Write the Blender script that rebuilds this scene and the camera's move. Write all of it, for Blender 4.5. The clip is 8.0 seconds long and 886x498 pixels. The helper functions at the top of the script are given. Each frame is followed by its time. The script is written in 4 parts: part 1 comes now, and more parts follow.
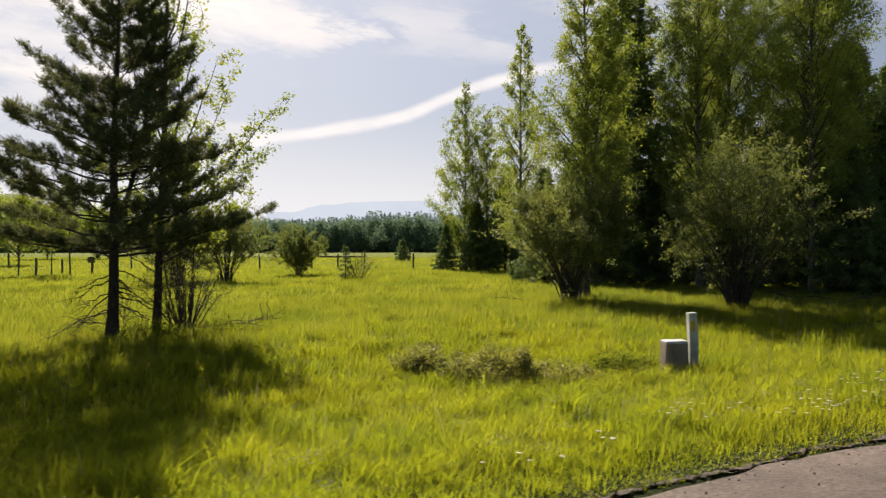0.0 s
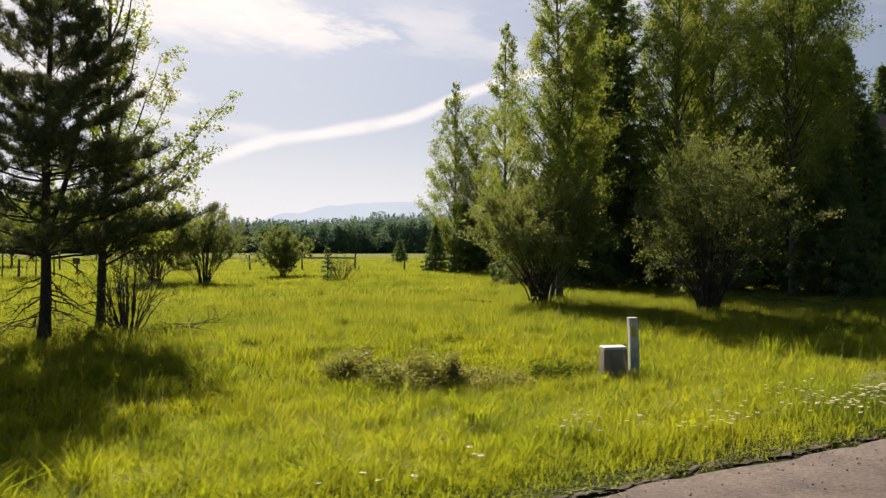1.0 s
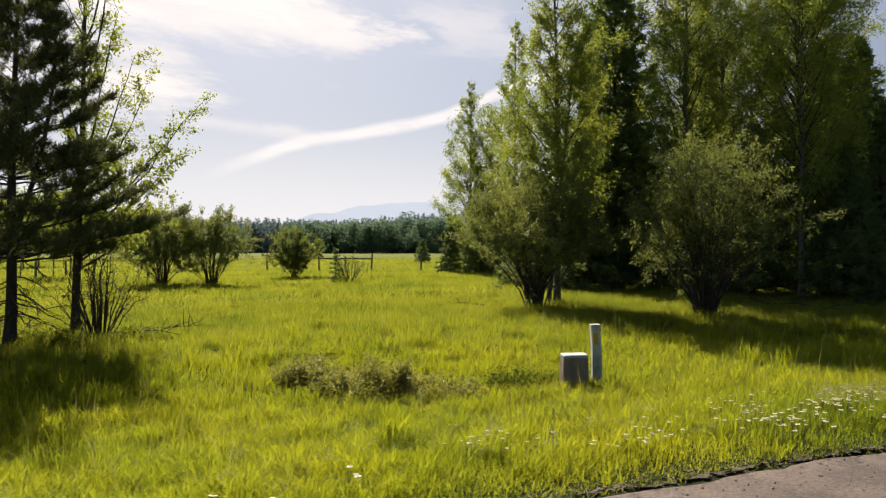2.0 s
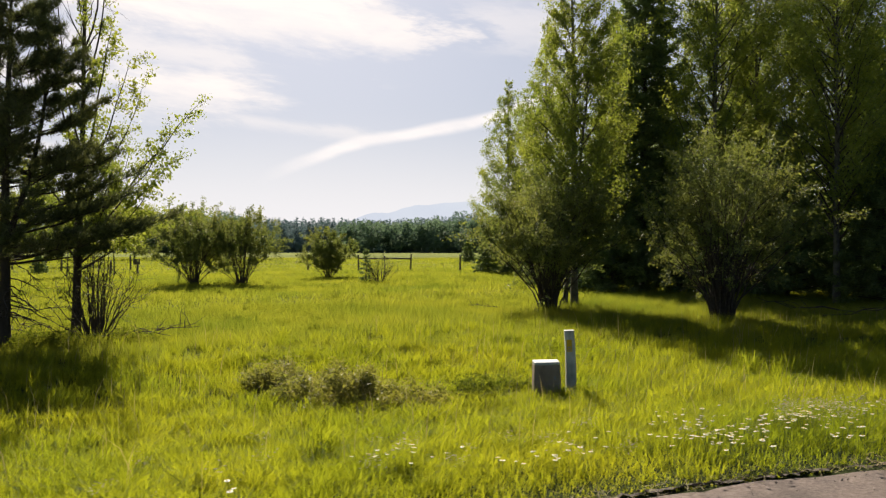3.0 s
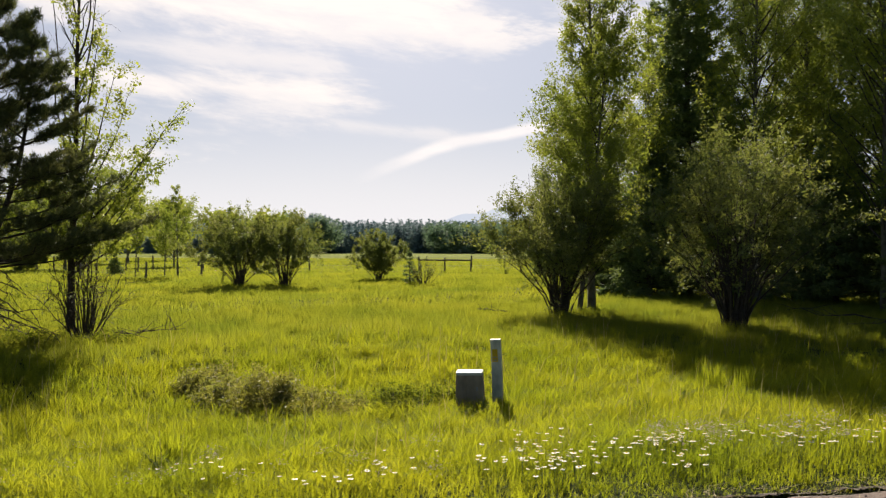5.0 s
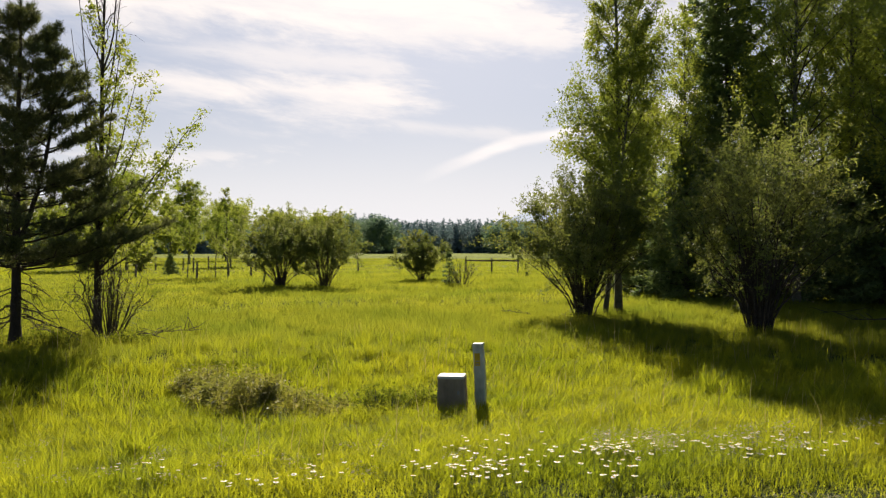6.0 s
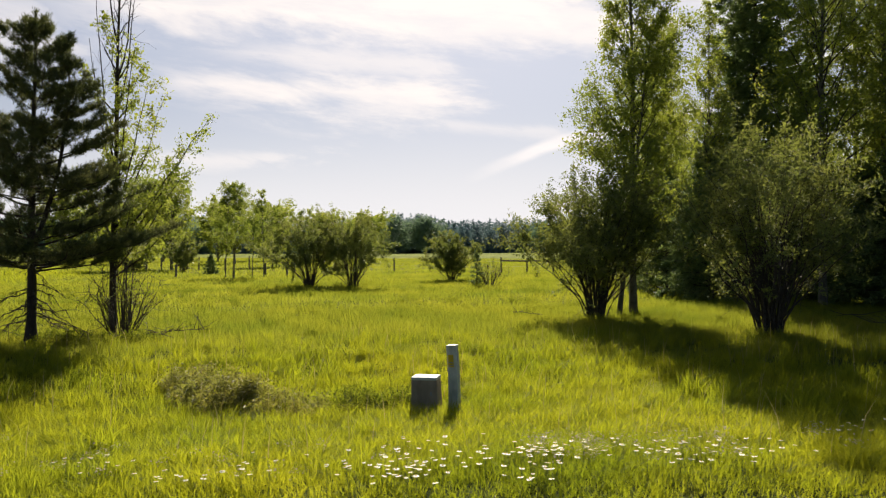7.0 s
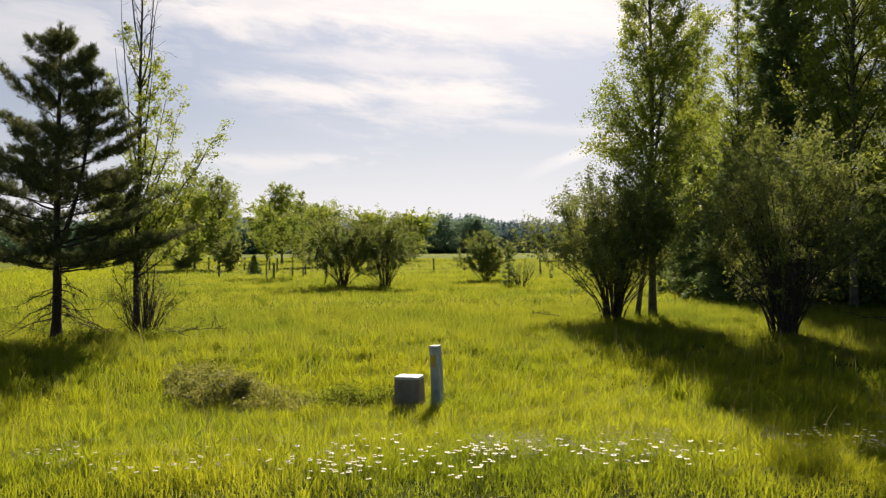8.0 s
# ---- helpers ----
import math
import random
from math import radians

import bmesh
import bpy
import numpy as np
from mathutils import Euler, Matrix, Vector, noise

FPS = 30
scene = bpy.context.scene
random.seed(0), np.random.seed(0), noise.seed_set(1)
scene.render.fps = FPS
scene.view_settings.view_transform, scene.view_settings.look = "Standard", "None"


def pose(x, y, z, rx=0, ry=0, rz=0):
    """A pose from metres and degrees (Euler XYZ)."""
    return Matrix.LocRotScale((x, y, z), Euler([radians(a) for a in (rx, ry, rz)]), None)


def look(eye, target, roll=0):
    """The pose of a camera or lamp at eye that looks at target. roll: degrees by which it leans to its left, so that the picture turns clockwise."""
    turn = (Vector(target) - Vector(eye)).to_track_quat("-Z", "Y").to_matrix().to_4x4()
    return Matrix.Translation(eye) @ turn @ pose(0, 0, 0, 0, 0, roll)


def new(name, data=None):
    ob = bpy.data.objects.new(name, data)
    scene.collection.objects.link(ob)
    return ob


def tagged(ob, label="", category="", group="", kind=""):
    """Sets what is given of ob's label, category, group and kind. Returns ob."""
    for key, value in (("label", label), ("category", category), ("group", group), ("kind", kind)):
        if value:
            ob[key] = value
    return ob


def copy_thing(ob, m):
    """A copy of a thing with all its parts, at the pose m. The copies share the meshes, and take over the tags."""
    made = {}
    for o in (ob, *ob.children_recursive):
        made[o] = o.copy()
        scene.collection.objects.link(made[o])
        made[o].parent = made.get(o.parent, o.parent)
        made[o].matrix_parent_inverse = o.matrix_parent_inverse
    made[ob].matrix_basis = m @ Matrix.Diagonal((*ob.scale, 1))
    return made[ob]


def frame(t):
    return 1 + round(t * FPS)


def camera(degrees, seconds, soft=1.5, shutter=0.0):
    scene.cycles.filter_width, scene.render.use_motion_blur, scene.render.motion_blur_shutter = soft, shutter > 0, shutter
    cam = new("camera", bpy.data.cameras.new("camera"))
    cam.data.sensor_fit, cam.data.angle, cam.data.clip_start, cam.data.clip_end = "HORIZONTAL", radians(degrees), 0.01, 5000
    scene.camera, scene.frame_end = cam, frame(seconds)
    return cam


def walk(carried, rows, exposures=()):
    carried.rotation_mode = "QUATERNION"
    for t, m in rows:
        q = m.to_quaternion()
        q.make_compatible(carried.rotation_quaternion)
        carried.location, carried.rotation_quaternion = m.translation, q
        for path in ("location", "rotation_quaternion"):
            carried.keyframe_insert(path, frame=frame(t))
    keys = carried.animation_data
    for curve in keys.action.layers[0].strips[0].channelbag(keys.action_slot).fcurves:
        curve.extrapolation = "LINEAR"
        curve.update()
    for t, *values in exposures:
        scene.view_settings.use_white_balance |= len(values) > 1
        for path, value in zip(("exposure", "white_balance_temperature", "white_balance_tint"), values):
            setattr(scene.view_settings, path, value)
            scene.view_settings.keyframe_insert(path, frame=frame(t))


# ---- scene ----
cam = camera(60.5, 8.0, 1.2, 0.5)
METRES, EYE, TILT, LEAN, TURN = 8.0, 1.5, 0.0, 0.0, 0.0
ROWS = [
    (0.0, 0.0, 0.0, 0.0, 0.0, 0.0, -0.0),
    (0.5, 0.0631, 0.0239, 0.0009, 0.11, 0.03, 0.0),
    (1.0, 0.1258, 0.0445, 0.0023, 0.48, 0.07, -0.04),
    (1.5, 0.186, 0.0649, 0.0058, 1.26, 0.07, -0.04),
    (3.0, 0.3846, 0.1267, 0.0152, 7.08, -0.0, -0.02),
    (3.5, 0.4509, 0.1504, 0.0172, 8.7, 0.01, -0.04),
    (4.0, 0.5147, 0.171, 0.018, 10.16, 0.06, -0.04),
    (4.5, 0.5737, 0.1897, 0.0196, 11.84, 0.07, -0.03),
    (6.0, 0.7439, 0.2373, 0.0283, 18.56, 0.04, 0.12),
    (6.5, 0.7984, 0.2522, 0.0302, 20.46, 0.05, 0.13),
    (7.0, 0.8521, 0.2649, 0.0321, 22.21, 0.03, 0.17),
    (7.5, 0.9056, 0.2764, 0.0346, 24.03, 0.01, 0.21),
    (8.0, 0.9562, 0.2868, 0.0358, 26.07, 0.03, 0.22),
]
walk(cam, [(t, pose(0, 0, EYE, TILT, LEAN, TURN) @ pose(METRES * x, METRES * y, METRES * z, 90 + pitch, roll, yaw)) for t, x, y, z, yaw, pitch, roll in ROWS])

# ---- world, sun, exposure ----
SUN_AZ, SUN_EL = -19.0, 34.5          # degrees left of +y, above the horizon
scene.view_settings.exposure = 0.84

world = bpy.data.worlds.new("sky")
scene.world = world
world.use_nodes = True
wn, wl = world.node_tree.nodes, world.node_tree.links
wn.clear()


def wnode(kind, **values):
    n = wn.new(kind)
    for key, value in values.items():
        n.inputs[key].default_value = value
    return n


def wmath(op, a, b=0.0, c=0.0):
    n = wn.new("ShaderNodeMath")
    n.operation = op
    for i, v in enumerate((a, b, c)):
        if isinstance(v, (int, float)):
            n.inputs[i].default_value = v
        else:
            wl.new(v, n.inputs[i])
    return n.outputs[0]


def wrange(v, lo, hi, to_lo=0.0, to_hi=1.0):
    n = wn.new("ShaderNodeMapRange")
    n.interpolation_type = "SMOOTHSTEP"
    wl.new(v, n.inputs[0])
    for i, x in enumerate((lo, hi, to_lo, to_hi)):
        n.inputs[1 + i].default_value = x
    return n.outputs[0]


def wmix(f, a, b):
    n = wn.new("ShaderNodeMix")
    n.data_type = "RGBA"
    if isinstance(f, float):
        n.inputs[0].default_value = f
    else:
        wl.new(f, n.inputs[0])
    for v, k in ((a, 6), (b, 7)):
        if isinstance(v, tuple):
            n.inputs[k].default_value = v
        else:
            wl.new(v, n.inputs[k])
    return n.outputs[2]


sky = wn.new("ShaderNodeTexSky")
sky.sky_type, sky.sun_disc = "NISHITA", False
sky.sun_elevation, sky.sun_rotation = radians(SUN_EL), radians(SUN_AZ)
sky.air_density, sky.dust_density, sky.ozone_density = 1.0, 1.5, 2.0
coord = wn.new("ShaderNodeTexCoord")
sep = wn.new("ShaderNodeSeparateXYZ")
wl.new(coord.outputs["Generated"], sep.inputs[0])
az = wmath("ARCTAN2", sep.outputs[0], sep.outputs[1])
el = wmath("ARCSINE", sep.outputs[2])


def streaks(su, sv, detail, seed, rough=0.55, tilt=0.0):
    c = wn.new("ShaderNodeCombineXYZ")
    wl.new(wmath("MULTIPLY", az, su), c.inputs[0])
    wl.new(wmath("MULTIPLY", wmath("ADD", el, wmath("MULTIPLY", az, tilt)), sv), c.inputs[1])
    c.inputs[2].default_value = seed
    n = wnode("ShaderNodeTexNoise", Scale=1.0, Detail=detail, Roughness=rough, Distortion=0.3)
    wl.new(c.outputs[0], n.inputs["Vector"])
    return n.outputs[0]


big = streaks(3.0, 10.0, 6.0, 4.3, 0.6, 0.1)
fine = streaks(9.0, 30.0, 6.0, 1.7, 0.62, 0.15)
wisp = streaks(5.0, 24.0, 7.0, 7.7, 0.66, 0.05)
ragged = wmath("SUBTRACT", wmath("ADD", wmath("MULTIPLY", big, 0.45), wmath("ADD", wmath("MULTIPLY", fine, 0.25), wmath("MULTIPLY", wisp, 0.30))), 0.5)


def cloud_band(a0, a1, e0, e1, half, strength, fade=4.0):
    """A bank of high cloud between two bearings, at heights e0 to e1, in degrees, with a ragged edge."""
    slope = (e1 - e0) / (a1 - a0)
    mid = wmath("MULTIPLY_ADD", az, slope, radians(e0 - slope * a0))
    away = wmath("ABSOLUTE", wmath("SUBTRACT", el, mid))
    away = wmath("ADD", wmath("DIVIDE", away, radians(half)), wmath("MULTIPLY", ragged, 7.5))
    body = wmath("MULTIPLY", wrange(away, 0.1, 1.6, strength, 0.0), wrange(wisp, 0.32, 0.58, 0.68, 1.0))
    swing = wmath("MULTIPLY_ADD", ragged, radians(45), az)
    ends = wmath("MULTIPLY", wrange(swing, radians(a0), radians(a0 + fade)), wrange(swing, radians(a1 - fade), radians(a1), 1.0, 0.0))
    return wmath("MULTIPLY", body, ends)


cloud = wrange(wmath("ADD", ragged, wrange(el, 0.08, 0.4, -0.06, -0.02)), 0.03, 0.20, 0.0, 0.4)
for bank in ((-51, -11, 18.6, 18.9, 4.2, 1.0, 7), (-43, -16, 11.9, 11.3, 1.6, 1.0, 7), (-46, -33, 6.3, 6.5, 0.6, 0.45), (-31, -8, 17.4, 15.9, 1.3, 0.85),
             (-8, 6, 16.6, 16.2, 1.5, 0.42), (-25, -11, 9.7, 8.3, 0.5, 0.4), (-38, -18, 14.2, 13.4, 1.3, 0.6, 6), (-80, -46, 13.0, 15.0, 2.4, 0.5), (8, 40, 19.0, 20.0, 3.0, 0.45)):
    cloud = wmath("MAXIMUM", cloud, cloud_band(*bank))
# an old vapour trail, bent by the wind
wob = streaks(7.0, 7.0, 3.0, 9.1)
line = wmath("ADD", wmath("MULTIPLY", az, 0.26), radians(11.05))
line = wmath("ADD", line, wmath("MULTIPLY", wmath("SINE", wmath("MULTIPLY", az, 21.0)), 0.006))
off = wmath("ABSOLUTE", wmath("ADD", wmath("ADD", wmath("SUBTRACT", el, line), wmath("MULTIPLY", wmath("SUBTRACT", wob, 0.5), 0.014)), wmath("MULTIPLY", ragged, 0.012)))
trail = wmath("MULTIPLY", wrange(off, 0.002, 0.0115, 1.0, 0.0), wmath("MULTIPLY", wrange(az, -0.37, -0.25), wrange(az, 0.10, 0.2, 1.0, 0.0)))
trail = wmath("MULTIPLY", trail, wrange(fine, 0.25, 0.6, 0.7, 1.0))
SKY = 0.036
scaled = wn.new("ShaderNodeVectorMath")
scaled.operation = "SCALE"
wl.new(sky.outputs[0], scaled.inputs[0])
scaled.inputs["Scale"].default_value = SKY
dot = wn.new("ShaderNodeVectorMath")
dot.operation = "DOT_PRODUCT"
wl.new(coord.outputs["Generated"], dot.inputs[0])
dot.inputs[1].default_value = (math.sin(radians(SUN_AZ)) * math.cos(radians(SUN_EL)), math.cos(radians(SUN_AZ)) * math.cos(radians(SUN_EL)), math.sin(radians(SUN_EL)))
glare = wrange(dot.outputs["Value"], 0.36, 0.98)                      # haze is bright round the sun alone
veil = wmix(wmath("MULTIPLY", glare, 0.6), scaled.outputs[0], (0.475, 0.505, 0.615, 1))
hazy = wmix(wmath("MULTIPLY", wrange(el, 0.0, 0.19, 0.9, 0.0), wrange(glare, 0.0, 0.5, 0.35, 1.0)), veil, (0.665, 0.650, 0.670, 1))
lit = wmix(wmath("MULTIPLY", cloud, wrange(glare, 0.0, 0.6, 0.3, 0.92)), hazy, (0.80, 0.725, 0.675, 1))
lit = wmix(wmath("MULTIPLY", trail, 0.8), lit, (0.80, 0.735, 0.70, 1))
ground_side = wmix(wrange(sep.outputs[2], -0.02, 0.0), (0.07, 0.09, 0.03, 1), lit)
back = wn.new("ShaderNodeBackground")
wl.new(ground_side, back.inputs[0])
back.inputs[1].default_value = 0.80
wout = wn.new("ShaderNodeOutputWorld")
wl.new(back.outputs[0], wout.inputs[0])

sun_data = bpy.data.lights.new("sun", "SUN")
sun_data.energy, sun_data.angle, sun_data.color = 5.0, radians(0.6), (1.0, 0.90, 0.74)
sun = new("sun", sun_data)
sun.matrix_world = look((0, 0, 0), (-math.sin(radians(SUN_AZ)) * math.cos(radians(SUN_EL)), -math.cos(radians(SUN_AZ)) * math.cos(radians(SUN_EL)), -math.sin(radians(SUN_EL))))


# ---- materials ----
def material(name):
    m = bpy.data.materials.new(name)
    m.use_nodes = True
    m.node_tree.nodes.clear()
    return m, m.node_tree.nodes, m.node_tree.links


def ramp(nodes, links, source, stops):
    r = nodes.new("ShaderNodeValToRGB")
    while len(r.color_ramp.elements) < len(stops):
        r.color_ramp.elements.new(0.5)
    for e, (p, c) in zip(r.color_ramp.elements, stops):
        e.position, e.color = p, (*c, 1)
    links.new(source, r.inputs[0])
    return r.outputs[0]


def noise_at(nodes, links, scale, detail=4.0, rough=0.55, stretch=None):
    c = nodes.new("ShaderNodeTexCoord")
    n = nodes.new("ShaderNodeTexNoise")
    n.inputs["Scale"].default_value, n.inputs["Detail"].default_value, n.inputs["Roughness"].default_value = scale, detail, rough
    if stretch:
        m = nodes.new("ShaderNodeMapping")
        m.inputs["Scale"].default_value = stretch
        links.new(c.outputs["Object"], m.inputs[0])
        links.new(m.outputs[0], n.inputs["Vector"])
    else:
        links.new(c.outputs["Object"], n.inputs["Vector"])
    return n.outputs[0]


def blend(nodes, links, f, a, b, mode="MIX"):
    n = nodes.new("ShaderNodeMix")
    n.data_type, n.blend_type = "RGBA", mode
    if isinstance(f, float):
        n.inputs[0].default_value = f
    else:
        links.new(f, n.inputs[0])
    for v, k in ((a, 6), (b, 7)):
        if isinstance(v, tuple):
            n.inputs[k].default_value = (*v, 1)
        else:
            links.new(v, n.inputs[k])
    return n.outputs[2]


def leafy(name, dark, light, through_col, patch=0.35, gloss=0.45, rough=0.5):
    """Thin leaves or blades: diffuse, some gloss, and light that shines through."""
    m, n, l = material(name)
    geo = n.new("ShaderNodeNewGeometry")
    col = ramp(n, l, geo.outputs["Random Per Island"], [(0.0, dark), (1.0, light)])
    big = noise_at(n, l, patch, 3.0)
    shift = ramp(n, l, big, [(0.3, (0.72, 0.80, 0.75)), (0.7, (1.25, 1.15, 1.0))])
    col = blend(n, l, 1.0, col, shift, "MULTIPLY")
    d = n.new("ShaderNodeBsdfPrincipled")
    l.new(col, d.inputs["Base Color"])
    d.inputs["Roughness"].default_value = rough
    d.inputs["Specular IOR Level"].default_value = gloss
    t = n.new("ShaderNodeBsdfTranslucent")
    tc = blend(n, l, 1.0, blend(n, l, 1.0, shift, ramp(n, l, geo.outputs["Random Per Island"], [(0.0, (0.88, 0.91, 0.94)), (1.0, (1.09, 1.07, 1.04))]), "MULTIPLY"), through_col, "MULTIPLY")
    l.new(tc, t.inputs[0])
    a = n.new("ShaderNodeAddShader")
    l.new(d.outputs[0], a.inputs[0])
    l.new(t.outputs[0], a.inputs[1])
    o = n.new("ShaderNodeOutputMaterial")
    l.new(a.outputs[0], o.inputs[0])
    return m


def surface(name, stops, scale, rough=0.85, bump=0.3, bump_scale=None, stretch=None, stain=None, gloss=0.3, bump_size=0.02):
    m, n, l = material(name)
    f = noise_at(n, l, scale, 8.0, 0.65, stretch)
    col = ramp(n, l, f, stops)
    if stain:
        col = blend(n, l, 1.0, col, ramp(n, l, noise_at(n, l, stain, 3.0), [(0.3, (0.7, 0.7, 0.7)), (0.7, (1.15, 1.12, 1.08))]), "MULTIPLY")
    p = n.new("ShaderNodeBsdfPrincipled")
    l.new(col, p.inputs["Base Color"])
    p.inputs["Roughness"].default_value = rough
    p.inputs["Specular IOR Level"].default_value = gloss
    if bump:
        b = n.new("ShaderNodeBump")
        b.inputs["Strength"].default_value, b.inputs["Distance"].default_value = bump, bump_size
        l.new(noise_at(n, l, bump_scale or scale * 3, 6.0, 0.6, stretch), b.inputs["Height"])
        l.new(b.outputs[0], p.inputs["Normal"])
    o = n.new("ShaderNodeOutputMaterial")
    l.new(p.outputs[0], o.inputs[0])
    return m


M_GRASS = leafy("grass", (0.017, 0.036, 0.006), (0.034, 0.058, 0.010), (0.243, 0.258, 0.012), 0.45, 0.05, 0.7)
M_FIELD = leafy("field_grass", (0.035, 0.054, 0.011), (0.061, 0.078, 0.018), (0.184, 0.197, 0.018), 0.30, 0.05, 0.7)
M_WEED = leafy("weed_leaf", (0.040, 0.058, 0.010), (0.072, 0.088, 0.014), (0.128, 0.144, 0.013), 0.9, 0.02, 0.8)
M_STRAW = leafy("dry_grass", (0.160, 0.136, 0.072), (0.272, 0.240, 0.144), (0.144, 0.120, 0.048), 1.0, 0.2, 0.7)
M_ASPEN = leafy("aspen_leaf", (0.031, 0.052, 0.010), (0.077, 0.108, 0.022), (0.180, 0.205, 0.027), 0.5, 0.2, 0.62)
M_WILLOW = leafy("willow_leaf", (0.033, 0.046, 0.018), (0.092, 0.116, 0.048), (0.128, 0.142, 0.029), 0.8, 0.2, 0.62)
M_NEEDLE = leafy("pine_needle", (0.044, 0.058, 0.030), (0.118, 0.128, 0.060), (0.050, 0.054, 0.018), 0.8, 0.12, 0.7)
M_SPRUCE = leafy("spruce_needle", (0.057, 0.086, 0.038), (0.119, 0.157, 0.063), (0.080, 0.104, 0.032), 0.4, 0.12, 0.7)
M_ROSE = leafy("low_shrub_leaf", (0.053, 0.053, 0.017), (0.122, 0.120, 0.039), (0.162, 0.158, 0.026), 1.5, 0.25, 0.6)
# aerial haze is mixed into both far woods' leaf colours: paler and bluer
M_FARLEAF_HAZED = leafy("far_wood_hazed_leaf", (0.095, 0.145, 0.118), (0.112, 0.166, 0.125), (0.072, 0.102, 0.062), 0.03, 0.1, 0.8)
M_FARDARK_HAZED = leafy("far_conifer_hazed_leaf", (0.110, 0.160, 0.190), (0.128, 0.180, 0.208), (0.056, 0.078, 0.084), 0.03, 0.1, 0.8)
M_PETAL = leafy("daisy_petal", (0.510, 0.501, 0.442), (0.654, 0.637, 0.578), (0.192, 0.184, 0.152), 2.0, 0.3, 0.6)
M_PALEHEAD = leafy("pale_seed_head", (0.255, 0.230, 0.204), (0.408, 0.374, 0.340), (0.120, 0.104, 0.088), 2.0, 0.2, 0.7)
M_DISC = surface("daisy_disc", [(0.3, (0.55, 0.33, 0.02)), (0.7, (0.75, 0.50, 0.04))], 300, 0.8, 0.5)
M_STEM = leafy("flower_stem", (0.048, 0.072, 0.016), (0.064, 0.088, 0.024), (0.032, 0.048, 0.008), 2.0)
M_BARK = surface("dark_bark", [(0.25, (0.030, 0.026, 0.022)), (0.6, (0.075, 0.062, 0.050)), (0.85, (0.14, 0.12, 0.10))], 14, 0.95, 0.9, 30, (1, 1, 0.25), 1.5)
M_PALE = surface("aspen_bark", [(0.28, (0.035, 0.032, 0.028)), (0.46, (0.12, 0.115, 0.09)), (0.8, (0.26, 0.25, 0.20))], 7, 0.85, 0.5, 25, (1, 1, 0.6), 0.8)
M_TWIG = surface("grey_twig", [(0.3, (0.035, 0.028, 0.022)), (0.7, (0.095, 0.080, 0.066))], 20, 0.9, 0.3)
M_POST = surface("weathered_wood", [(0.3, (0.075, 0.062, 0.052)), (0.7, (0.20, 0.175, 0.15))], 18, 0.9, 0.6, 40, (1, 1, 0.15))
M_ROAD = surface("worn_road", [(0.25, (0.092, 0.070, 0.062)), (0.5, (0.164, 0.130, 0.116)), (0.75, (0.240, 0.200, 0.182))], 34, 0.95, 0.8, 90, None, 2.2, 0.2, 0.012)
M_GRIT = surface("road_stone", [(0.3, (0.096, 0.080, 0.072)), (0.7, (0.240, 0.208, 0.192))], 60, 0.95, 0.3)
# dark soil that doubles as the road edge's shadow line
M_DIRT_SHADE = surface("dark_soil_and_shade", [(0.3, (0.060, 0.048, 0.038)), (0.7, (0.145, 0.117, 0.095))], 30, 0.98, 0.9, 50)
M_ROOF = surface("brown_shingle", [(0.3, (0.13, 0.085, 0.07)), (0.7, (0.22, 0.15, 0.125))], 5, 0.9, 0.5, 20)
M_WALL = surface("timber_wall", [(0.3, (0.10, 0.07, 0.05)), (0.7, (0.17, 0.12, 0.09))], 3, 0.85, 0.4, 12, (0.2, 0.2, 3))
M_FROND = M_GRASS


def ground_material():
    m, n, l = material("meadow")
    a = ramp(n, l, noise_at(n, l, 0.16, 6.0, 0.6), [(0.3, (0.116, 0.142, 0.015)), (0.55, (0.160, 0.185, 0.019)), (0.75, (0.210, 0.217, 0.027))])
    b = ramp(n, l, noise_at(n, l, 9.0, 6.0, 0.7), [(0.3, (0.62, 0.66, 0.6)), (0.7, (1.25, 1.2, 1.1))])
    far = ramp(n, l, noise_at(n, l, 0.02, 4.0, 0.5, (0.35, 1, 1)), [(0.35, (0.82, 0.86, 0.85)), (0.65, (1.15, 1.12, 1.0))])
    col = blend(n, l, 1.0, blend(n, l, 1.0, a, b, "MULTIPLY"), far, "MULTIPLY")
    # thatch and soil under verge grass, darkened as shade; close turf in the field
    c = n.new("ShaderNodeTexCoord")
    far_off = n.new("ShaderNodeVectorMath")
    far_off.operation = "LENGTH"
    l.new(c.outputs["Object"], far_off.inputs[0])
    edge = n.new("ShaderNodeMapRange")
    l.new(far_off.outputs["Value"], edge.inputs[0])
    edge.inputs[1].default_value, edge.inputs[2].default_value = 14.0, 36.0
    shaded_thatch = ramp(n, l, noise_at(n, l, 5.0, 6.0, 0.7), [(0.3, (0.022, 0.034, 0.010)), (0.7, (0.059, 0.070, 0.022))])
    col = blend(n, l, edge.outputs[0], shaded_thatch, col)
    p = n.new("ShaderNodeBsdfPrincipled")
    l.new(col, p.inputs["Base Color"])
    p.inputs["Roughness"].default_value, p.inputs["Specular IOR Level"].default_value = 0.95, 0.05
    bp = n.new("ShaderNodeBump")
    bp.inputs["Strength"].default_value, bp.inputs["Distance"].default_value = 0.8, 0.08
    l.new(noise_at(n, l, 14.0, 6.0, 0.7), bp.inputs["Height"])
    l.new(bp.outputs[0], p.inputs["Normal"])
    o = n.new("ShaderNodeOutputMaterial")
    l.new(p.outputs[0], o.inputs[0])
    return m


